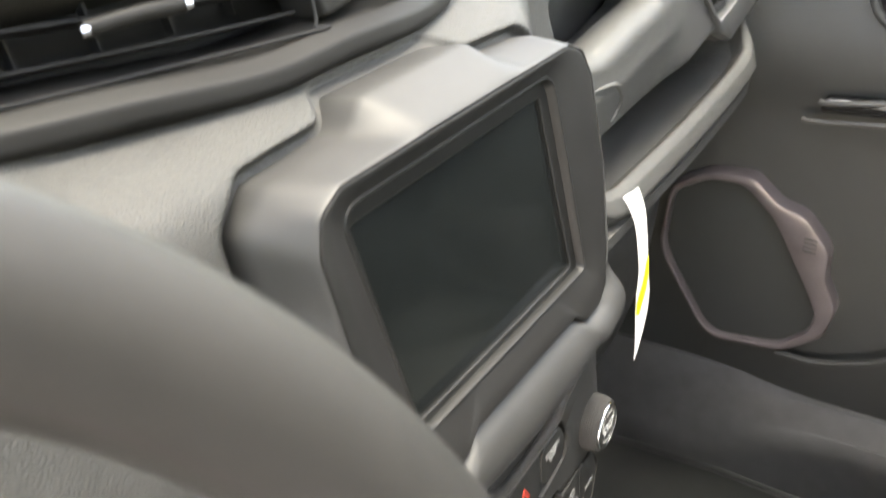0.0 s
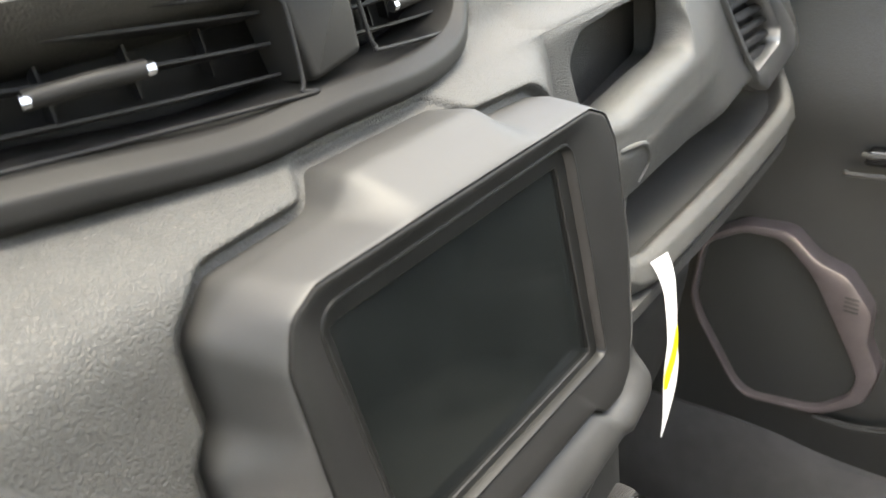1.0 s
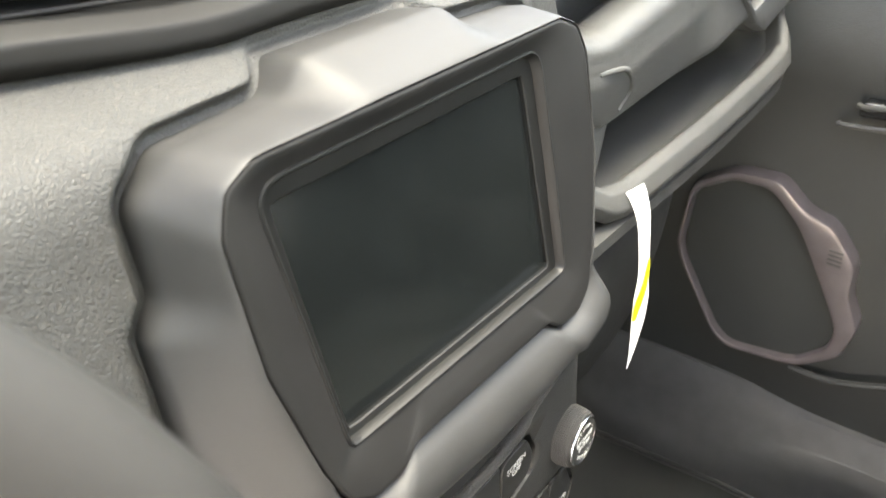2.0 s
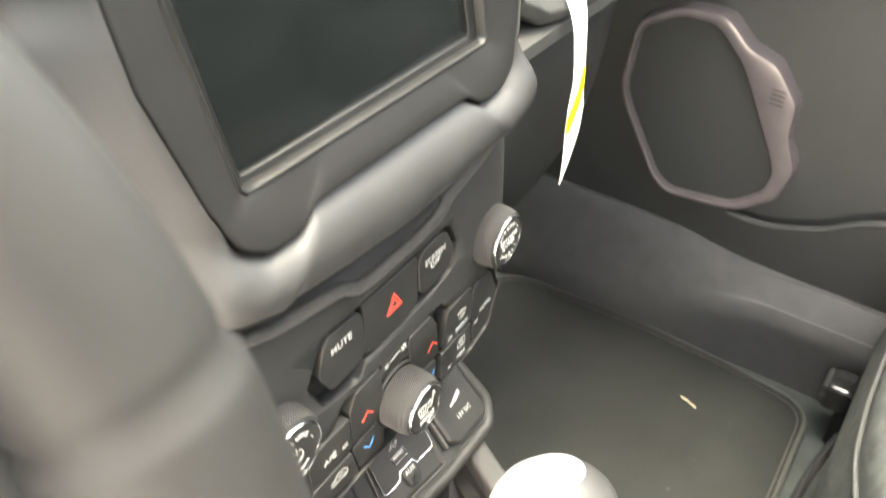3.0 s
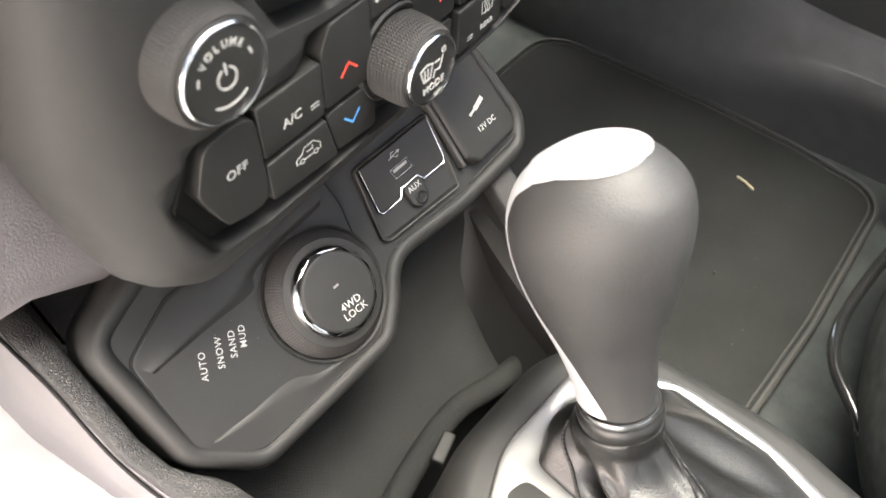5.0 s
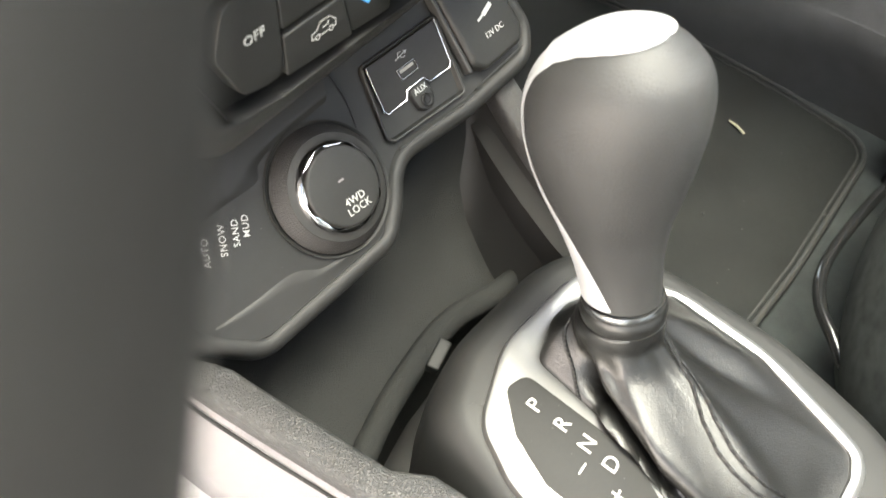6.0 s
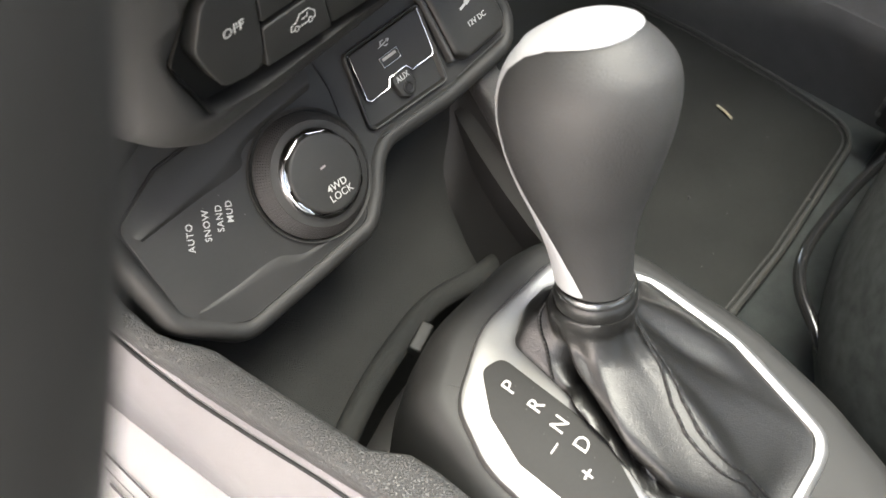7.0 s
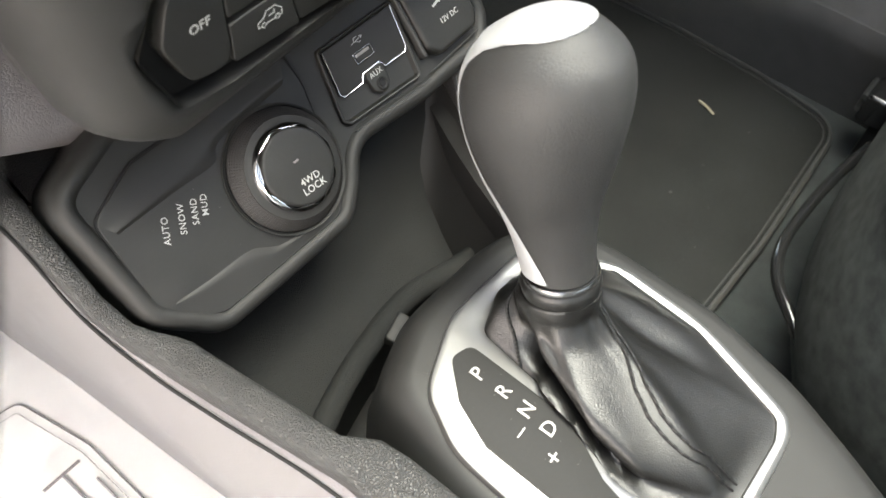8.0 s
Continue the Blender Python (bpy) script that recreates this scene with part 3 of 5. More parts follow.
        for k in range(5):
            x = x0 + (x1 - x0) * (k + 0.5) / 5
            zz0, zz1 = (zb[0] + zb[1]) / 2 + 0.004, (zt[0] + zt[1]) / 2 - 0.004
            pts = [[place(x - 0.0006, z, -0.028), place(x + 0.0006, z, -0.028), place(x + 0.0006, z, -0.034), place(x - 0.0006, z, -0.034)] for z in (zz0, zz1)]
            part("fin", rings_mesh(pts, cap_start=True, cap_end=True), VENTBLACK, v)
        cx = (x0 + x1) / 2
        zc = (zb[0] + zb[1] + zt[0] + zt[1]) / 4
        tab = part("tab", tube([place(cx - 0.02, zc, 0.003), place(cx, zc + 0.0012, 0.006), place(cx + 0.02, zc, 0.003)], 0.0034, 10), FRAME, v, "grey vent tab")
        for sx in (-0.0205, 0.0205):
            part("tab_end", tube([place(cx + sx - 0.0015, zc, 0.0042), place(cx + sx + 0.0015, zc, 0.0042)], 0.0026, 8), CHROME, tab)

    vent(-0.185, -0.024, (0.876, 0.859), (0.830, 0.821), "vent")
    vent(0.020, 0.100, (0.860, 0.862), (0.827, 0.818), "vent")
    # side vent with a bright frame
    sv = thing("side_vent", "side air vent in a bright silver frame", "air vent")
    m = frame_of((0, 0.288, 0.0), (1, 0, 0), (0, 0.1, 1))
    out = soften(fillet([(0.393, 0.7885), (0.466, 0.785), (0.497, 0.777), (0.560, 0.737), (0.595, 0.709), (0.592, 0.689), (0.511, 0.672), (0.487, 0.685), (0.444, 0.732)], 0.007), 1)
    inn = soften(fillet([(0.408, 0.781), (0.476, 0.773), (0.517, 0.749), (0.546, 0.721), (0.545, 0.708), (0.485, 0.6975), (0.463, 0.713), (0.432, 0.748)], 0.006), 1)
    part("vent_frame", hole_plate(out, inn, m, -0.020, 0.004, 0.003, centre=(0.485, 0.735)), SILVER, sv, "bright satin silver vent frame")
    part("vent_back", prism(inset(inn, -0.003), m, -0.045, -0.017, 0.002), VENTBLACK, sv)
    for k in range(6):
        z = 0.705 + 0.0135 * k
        a, b = max(0.412, 0.468 - 0.7 * (z - 0.705)) , min(0.540, 0.545 - 0.9 * max(0, z - 0.722))
        part("slat", tube([m @ Vector((a, z + 0.002, -0.008)), m @ Vector((b, z, -0.008))], 0.0038, 8, flat=0.4), SATIN, sv)


def build_display():
    unit = thing("display_unit", "centre display in a graphite surround", "display")
    c = (0, 0.052)
    n = 220

    rear = REAR
    edge = fillet(mirrored([(0, 0.1275), (0.092, 0.1275), (0.106, 0.121), (0.112, 0.106), (0.110, 0.055), (0.099, 0.006), (0.091, -0.014), (0.079, -0.022), (0.061, -0.022), (0.052, -0.0145), (0, -0.0145)]), 0.007, 5)
    lipp = fillet([(-0.0810, 0.0040), (0.0760, 0.0040), (0.0775, 0.0600), (0.0770, 0.1170), (-0.0930, 0.1165)], [0.004, 0.004, 0.02, 0.010, 0.012], 6)
    glass = fillet([(-0.0765, 0.0085), (0.0690, 0.0085), (0.0680, 0.1070), (-0.0848, 0.1070)], 0.002, 3)
    R, E, L, G = (by_angle(p, n, c) for p in (rear, edge, lipp, glass))

    def mixp(a, b, w):
        return [p.lerp(q, w) for p, q in zip(a, b)]

    # flat chamfer all round that turns into a full, rounded apron below the frame
    lower = [max(0.0, min(1.0, (0.004 - p.y) / 0.022)) for p in E]
    lower = [w * w * (3 - 2 * w) for w in lower]
    rings = []
    for w, d, apron in ((0.0, -0.045, -0.045), (0.0, -0.0215, -0.0235), (0.02, -0.0185, -0.0140), (0.08, -0.0158, -0.0030), (0.22, -0.0115, 0.0085), (0.36, -0.0072, 0.0130), (0.50, -0.0030, 0.0146), (0.62, 0.0006, 0.0143), (0.74, 0.0040, 0.0127), (0.84, 0.0066, 0.0100), (0.94, 0.0088, 0.0064), (0.985, 0.0093, 0.0048), (1.0, 0.0086, 0.0038)):
        rings.append([(p.x, p.y, d + (apron - d) * lo) for p, lo in zip(mixp(R, E, w), lower)])
    rings.append([(p.x, p.y, 0.0030) for p in E])
    part("surround", rings_mesh(rings, m=SCR), SHELL, unit, "graphite satin surround with stepped edges", angle=0.9)
    F = inset(E, 0.0006)
    rings = [[(p.x, p.y, 0.0) for p in F], [(p.x, p.y, 0.0084) for p in F], [(p.x, p.y, 0.0091) for p in inset(E, 0.0013)], [(p.x, p.y, 0.0093) for p in inset(E, 0.0024)], [(p.x, p.y, 0.0078) for p in mixp(E, L, 0.45)], [(p.x, p.y, 0.0058) for p in mixp(E, L, 0.82)], [(p.x, p.y, 0.0051) for p in inset(L, -0.0012)]]
    part("inner_frame", rings_mesh(rings, m=SCR), FRAME, unit, "dark graphite inner frame", angle=0.9)
    rings = [[(p.x, p.y, 0.0051) for p in inset(L, -0.0012)], [(p.x, p.y, 0.0058) for p in inset(L, -0.0007)], [(p.x, p.y, 0.0059) for p in L], [(p.x, p.y, 0.0050) for p in inset(L, 0.0008)], [(p.x, p.y, 0.0012) for p in mixp(inset(L, 0.0008), G, 0.14)], [(p.x, p.y, 0.0007) for p in inset(G, -0.0006)], [(p.x, p.y, 0.0) for p in G], [(p.x, p.y, -0.006) for p in G]]
    part("bevel", rings_mesh(rings, m=SCR), BEVEL, unit, "bevelled lip round the glass", angle=0.6)
    part("screen", prism(inset(glass, -0.002), SCR, -0.008, -0.0016, 0.0004), SCREEN, unit, "switched-off dark glass screen")
    # stitched cord under the surround
    pts = catmull([(-0.116, 0.618, 0), (-0.085, 0.604, 0), (-0.045, 0.5965, 0), (-0.028, 0.589, 0), (0.028, 0.589, 0), (0.045, 0.5965, 0), (0.085, 0.604, 0), (0.116, 0.618, 0)], 10)
    part("cord", tube([FAS @ Vector((p.x, p.y, 0.0062 - 0.4 * p.x * p.x)) for p in pts], 0.0034, 12, flat=0.8), CORD, unit, "black grained seam cord")
    return unit


def knob(name, m, r, h, parent, ring=0.75, teeth=84, rows=20, grip=0.88, skirt=1.16):
    """Round knob: collar, knurled grip, bright ring and cap."""
    k = part(name, knurl(r, r * ring * 1.13 if grip > 0.8 else r * 0.83, 0.002, h * grip, m, teeth, rows, 0.045 / teeth, 6 if grip > 0.8 else 1.4), RUBBER, parent, "knurled dark rubber knob", smooth=False)
    part("collar", lathe([(r * skirt, -0.001), (r * skirt, 0.0012), (r * (1 + skirt) / 2 * 1.03, 0.0022), (r * 1.02, 0.0016), (r * 1.0, 0.0005)], m), FASCIA, k)
    rr = r * ring
    top = [(rr * 1.12 if grip > 0.8 else r * 0.83, h * grip - 0.0004), (rr * 1.12 if grip > 0.8 else r * 0.82, h * grip + 0.0004), (rr * 1.06, h * 0.90), (rr * 1.03, h * 0.93)]
    part("shoulder", lathe(top, m, 48, cap=False), FASCIA, k)
    part("ring", lathe([(rr * 1.04, h * 0.90), (rr * 1.045, h * 0.95), (rr * 1.03, h * 0.985), (rr * 1.0, h), (rr * 0.975, h * 0.99), (rr * 0.972, h * 0.95)], m, 48, cap=False), CHROME, k, "thin chrome ring")
    part("cap", lathe([(rr * 0.975, h * 0.9), (rr * 0.97, h * 0.968), (rr * 0.93, h * 0.978), (rr * 0.5, h * 0.985), (0.0002, h * 0.985)], m, 48), BUTTON, k)
    return k


def build_controls():
    ctl = thing("control_panel", "black control panel with knobs and buttons", "control panel")
    out = fillet([(-0.102, 0.424), (0.108, 0.436), (0.136, 0.52), (0.124, 0.604), (0.080, 0.605), (0.046, 0.597), (0.028, 0.590), (-0.028, 0.590), (-0.046, 0.597), (-0.080, 0.605), (-0.124, 0.604), (-0.140, 0.515), (-0.130, 0.450)], [0.022, 0.03, 0.05, 0.012, 0.02, 0.006, 0.006, 0.006, 0.006, 0.02, 0.012, 0.05, 0.03], 7)

    def curved(x, z):
        return -0.04 * x * x - 14.0 * max(0, abs(x) - 0.108) ** 2 - 7.0 * max(0, 0.462 - z) ** 2
    c = (0, 0.52)
    base = by_angle(out, 200, c)
    rings = []
    for ins, d in ((0, -0.030), (0, -0.018), (0.003, -0.010), (0.008, -0.004)):
        rings.append([(p.x, p.y, d + curved(p.x, p.y)) for p in (inset(base, ins) if ins else base)])
    inner = by_angle(fillet(rect(-0.094, 0.458, 0.094, 0.574), 0.03, 6), 200, c)
    for w, d in ((0.35, -0.0016), (0.7, -0.0004)):
        rings.append([(q.x, q.y, d + curved(q.x, q.y)) for q in (a.lerp(b, w) for a, b in zip(inset(base, 0.008), inner))])
    for w in (1.0, 0.75, 0.5, 0.25):
        rings.append([(c[0] + (p.x - c[0]) * w, c[1] + (p.y - c[1]) * w, curved((p.x - c[0]) * w, c[1] + (p.y - c[1]) * w)) for p in inner])
    body = rings_mesh(rings, cap_end=True, m=FAS)
    panel = part("panel", body, FASCIA, ctl, "satin black panel with rounded edges", angle=0.9)
    cheek = [[(p.x, p.y, d + curved(p.x, p.y)) for p in inset(base, i)] for i, d in ((0.004, -0.028), (0.0035, -0.034), (0.003, -0.05), (-0.004, -0.09), (-0.01, -0.13))]
    part("cheek", rings_mesh(cheek, cap_end=True, m=FAS), LEATHER, ctl, "dark grained cheek behind the panel")

    def at(x, z, h=0.0):
        """Frame on the panel at x, z."""
        sl = -0.08 * x
        return FAS @ Matrix.Translation((x, z, curved(x, z) + h)) @ Euler((0, -math.atan(sl), 0)).to_matrix().to_4x4()

    def pocket(poly):
        """Cuts a recess into the panel and lines it."""
        f = fillet(poly, 0.008, 5)
        cut = part("cutter", prism(f, FAS, -0.0085, 0.02, 0.0002), GLOSS)
        mod = panel.modifiers.new("cut", "BOOLEAN")
        mod.operation, mod.object, mod.solver = "DIFFERENCE", cut, "EXACT"
        me = bpy.data.meshes.new_from_object(panel.evaluated_get(bpy.context.evaluated_depsgraph_get()))
        panel.modifiers.clear()
        panel.data = me
        bpy.data.objects.remove(cut)
        rings = [[(p.x, p.y, h) for p in inset(f, i)] for i, h in ((0.0001, 0.0001 + curved(0.1, 0.5)), (0.0016, -0.0045), (0.0024, -0.0075))]
        return part("pocket", rings_mesh(rings, cap_end=True, m=FAS), BEVEL, ctl, "black pocket")

    def key(poly, h, name="button", label="", mat=None, r=0.002):
        cx = sum(p[0] for p in poly) / len(poly)
        cz = sum(p[1] for p in poly) / len(poly)
        m = at(cx, cz)
        b = part(name, prism(fillet([(x - cx, z - cz) for x, z in poly], r, 3), m, -0.0078, h, 0.0007), mat or BUTTON, ctl, label)
        return b, m, cx, cz

    # gloss pockets round the two button groups
    pocket([(-0.0665, 0.548), (-0.056, 0.527), (-0.030, 0.522), (-0.024, 0.531), (0.030, 0.532), (0.057, 0.536), (0.060, 0.553), (0.052, 0.5705), (-0.052, 0.5705)])
    pocket([(-0.1135, 0.487), (-0.101, 0.4555), (-0.076, 0.4515), (0.076, 0.452), (0.100, 0.4575), (0.111, 0.485), (0.100, 0.5085), (0.05, 0.510), (0.045, 0.519), (-0.045, 0.519), (-0.05, 0.508), (-0.100, 0.508)])
    H = 0.0010
    b, m, cx, cz = key([(-0.0585, 0.549), (-0.0505, 0.5345), (-0.0245, 0.5365), (-0.0245, 0.5685), (-0.052, 0.5685)], H, label="black MUTE button", r=0.008)
    print_on("MUTE", 0.0058, m, -0.0412 - cx, 0.5588 - cz, H, b)
    b, m, cx, cz = key([(-0.0238, 0.5365), (-0.015, 0.534), (0.012, 0.5345), (0.0215, 0.5385), (0.0215, 0.5685), (-0.0238, 0.5685)], H - 0.0007, label="black hazard button with a red triangle", r=0.002)
    tri = [[(-0.0062, -0.0052), (0.0062, -0.0052), (0, 0.0056), (-0.0062, -0.0052)], [(-0.0034, -0.0036), (0.0034, -0.0036), (0, 0.0024), (-0.0034, -0.0036)]]
    part("triangle", strokes([[(x + 0.001 - cx, y + 0.553 - cz) for x, y in ln] for ln in tri], m, H - 0.0007, 0.0008), RED, b, "red triangle outline", smooth=False)
    b, m, cx, cz = key([(0.0222, 0.539), (0.051, 0.5405), (0.055, 0.553), (0.0485, 0.5685), (0.0222, 0.5685)], H, label="black SCREEN OFF button", r=0.008)
    print_on("SCREEN\nOFF", 0.0052, m, 0.037 - cx, 0.5565 - cz, H, b)
    # climate keys
    b, m, cx, cz = key([(-0.1030, 0.487), (-0.0945, 0.4660), (-0.0735, 0.4610), (-0.0735, 0.5055), (-0.096, 0.5055)], H, label="black OFF button", r=0.008)
    print_on("OFF", 0.0055, m, -0.0855 - cx, 0.487 - cz, H, b)
    b, m, cx, cz = key([(-0.0728, 0.4820), (-0.0415, 0.4820), (-0.0405, 0.5055), (-0.0728, 0.5055)], H, label="black A/C button", r=0.0015)
    print_on("A/C", 0.0056, m, -0.0576 - cx, 0.4912 - cz, H, b)
    part("mark", strokes([[(0.0088, -0.0035), (0.0128, -0.0035)], [(0.0088, -0.0050), (0.0128, -0.0050)]], m, H, 0.0004), DIMPRINT, b, smooth=False)
    b, m, cx, cz = key([(-0.0728, 0.4608), (-0.037, 0.4580), (-0.0415, 0.4790), (-0.0728, 0.4790)], H, label="black recirculation button", r=0.0015)
    car = [[(-0.009, -0.003), (-0.009, 0.000), (-0.005, 0.001), (-0.0025, 0.0042), (0.004, 0.0042), (0.0085, 0.0005), (0.0085, -0.003), (0.0065, -0.003)], [(-0.009, -0.003), (-0.0065, -0.003)], [(-0.0035, -0.003), (0.0035, -0.003)], arc(-0.005, -0.003, 0.0015, 0, 360, 8), arc(0.005, -0.003, 0.0015, 0, 360, 8), [(-0.001, 0.0005), (0.003, 0.0005), (0.003, 0.0025)]]
    part("car_icon", strokes([[(0.74 * x - 0.0525 - cx, 0.8 * y + 0.4712 - cz) for x, y in ln] for ln in car], m, H, 0.00045), PRINT, b, smooth=False)
    for sx in (-1, 1):
        poly = [(0.0405 * sx, 0.4822), (0.0395 * sx, 0.5075), (0.034 * sx, 0.517), (0.0125 * sx, 0.5175), (0.0125 * sx, 0.4822)]
        b, m, cx, cz = key(poly if sx > 0 else poly[::-1], H - 0.0005, label="black temperature rocker", r=0.003)
        part("arrow", strokes([[(-0.0042, -0.002), (0, 0.0022), (0.0042, -0.002)]], m @ Matrix.Translation(((0.0345 if sx > 0 else -0.0262) - cx, 0.4942 - cz, 0)), H - 0.0005, 0.0011), RED, b, "red arrow", smooth=False)
        poly = [(0.0405 * sx, 0.4790), (0.0360 * sx, 0.458), (0.0125 * sx, 0.456), (0.0125 * sx, 0.4790)]
        b, m, cx, cz = key(poly if sx > 0 else poly[::-1], H - 0.0012, label="black temperature rocker", r=0.003)
        part("arrow", strokes([[(-0.0042, 0.002), (0, -0.0022), (0.0042, 0.002)]], m @ Matrix.Translation(((0.033 if sx > 0 else -0.0262) - cx, 0.4690 - cz, 0)), H - 0.0012, 0.0011), BLUE, b, "blue arrow", smooth=False)
    b, m, cx, cz = key(rect(-0.0118, 0.506, 0.0118, 0.5185), H - 0.001, label="black plate with a fan symbol", r=0.001)
    fan = [[(-0.004, 0.0015), (0.004, 0.0032)]]
    for fx, fz, fr in ((-0.0075, 0.0012, 0.0014), (0.0078, 0.003, 0.0022)):
        fan += [[(fx + fr * math.cos(a), fz + fr * math.sin(a)), (fx - fr * math.cos(a), fz - fr * math.sin(a))] for a in (0.4, 1.5, 2.6)]
    part("fan_icon", strokes(fan, m, H - 0.001, 0.0008), PRINT, b, smooth=False)
    b, m, cx, cz = key([(0.0435, 0.4822), (0.0765, 0.4822), (0.0765, 0.5085), (0.050, 0.5085)], H, label="black FRONT demist button", r=0.0015)
    print_on("FRONT", 0.0040, m, 0.0650 - cx, 0.4860 - cz, H, b)
    shield = [arc(0, -0.004, 0.0075, 55, 125, 6), [(-0.0043, 0.0021), (-0.0028, -0.0022), (0.0028, -0.0022), (0.0043, 0.0021)]] + [[(dx, -0.0035), (dx + 0.0006, -0.001), (dx - 0.0006, 0.001), (dx, 0.003)] for dx in (-0.0015, 0, 0.0015)]
    part("demist_icon", strokes([[(x + 0.0650 - cx, y + 0.4955 - cz) for x, y in ln] for ln in shield], m, H, 0.0005), PRINT, b, smooth=False)
    b, m, cx, cz = key([(0.0435, 0.4565), (0.0765, 0.4575), (0.0765, 0.4790), (0.0435, 0.4790)], H, label="black REAR demist button", r=0.0015)
    print_on("REAR", 0.0040, m, 0.0650 - cx, 0.4620 - cz, H, b)
    sq = [[(-0.004, -0.0025), (0.004, -0.0025), (0.004, 0.0035), (-0.004, 0.0035), (-0.004, -0.0025)]] + [[(dx, -0.0035), (dx + 0.0006, -0.001), (dx - 0.0006, 0.001), (dx, 0.003)] for dx in (-0.0015, 0, 0.0015)]
    part("demist_icon", strokes([[(x + 0.0650 - cx, y + 0.4712 - cz) for x, y in ln] for ln in sq], m, H, 0.0005), PRINT, b, smooth=False)
    b, m, cx, cz = key([(0.0775, 0.4585), (0.097, 0.4635), (0.1065, 0.485), (0.098, 0.5065), (0.0775, 0.5075)], H, label="black AUTO button", r=0.008)
    print_on("AUTO", 0.0046, m, 0.0925 - cx, 0.4815 - cz, H, b)
    for x0, z0 in ((0.0500, 0.4845), (0.0800, 0.4745), (0.0500, 0.4605)):
        mm = at(x0, z0)
        part("lamp_mark", strokes([[(0, 0), (0.004, 0)], [(0, 0.0015), (0.004, 0.0015)]], mm, H, 0.0004), DIMPRINT, ctl, smooth=False)

    # knobs
    k = knob("knob", at(-0.0890, 0.5370, -0.006), 0.0198, 0.0195, ctl, 0.80)
    m = at(-0.0890, 0.5370, -0.008)
    word = "VOLUME"
    for i, ch in enumerate(word):
        a = 90 - (i - 2.5) * 18
        f = m @ pose(0.0102 * math.cos(radians(a)), 0.0102 * math.sin(radians(a)), 0.0213, 0, 0, a - 90)
        part("lettering", text_bm(ch, 0.0036, f), PRINT, k, smooth=False)
    part("power_icon", strokes([arc(0, -0.001, 0.0036, 115, 425, 16), [(0, 0.0005), (0, 0.0040)]], m, 0.0213, 0.0007), PRINT, k, smooth=False)
    for a0, a1, steps_n in ((235, 305, 8), (158, 168, 2), (12, 22, 2)):
        part("volume_arc", strokes([arc(0, 0, 0.0106, a0, a1, steps_n)], m, 0.0213, 0.0007), PRINT, k, smooth=False)
    k = knob("knob", at(0.0965, 0.534, -0.006), 0.0190, 0.0190, ctl, 0.80)
    m = at(0.0965, 0.534, -0.0075)
    print_on("BROWSE\nENTER", 0.0048, m, 0, 0, 0.0203, k)
    for word, sg in (("TUNE", 1), ("SCROLL", -1)):
        for i, ch in enumerate(word):
            a = 90 * sg - sg * (i - (len(word) - 1) / 2) * 19
            f = m @ pose(0.0105 * math.cos(radians(a)), 0.0105 * math.sin(radians(a)), 0.0203, 0, 0, a - 90 * sg)
            part("lettering", text_bm(ch, 0.0036, f), PRINT, k, smooth=False)
    part("arc_mark", strokes([arc(0, 0, 0.0112, 130, 155, 4), arc(0, 0, 0.0112, 25, 50, 4)], m, 0.0203, 0.0005), PRINT, k, smooth=False)
    m = at(0.001, 0.484, -0.002)
    k = knob("knob", m, 0.0182, 0.0215, ctl, 0.80)
    print_on("MODE", 0.0046, m, 0, -0.0068, 0.0213, k)
    body_icon = [[(0.001, 0.000), (0.004, -0.001), (0.006, 0.004)], arc(0.0068, 0.0066, 0.0011, 0, 360, 8), [(0.001, 0.000), (0.000, -0.003)], [(-0.008, 0.004), (-0.006, -0.002), (-0.002, -0.002), (-0.0005, 0.004), (-0.004, 0.0052), (-0.008, 0.004)], [(-0.0052, -0.001), (-0.0054, 0.003)], [(-0.0035, -0.001), (-0.0035, 0.003)], [(0.0015, 0.0035), (0.004, 0.0035)]]
    part("mode_icon", strokes(body_icon, m, 0.0213, 0.0008), PRINT, k, smooth=False)


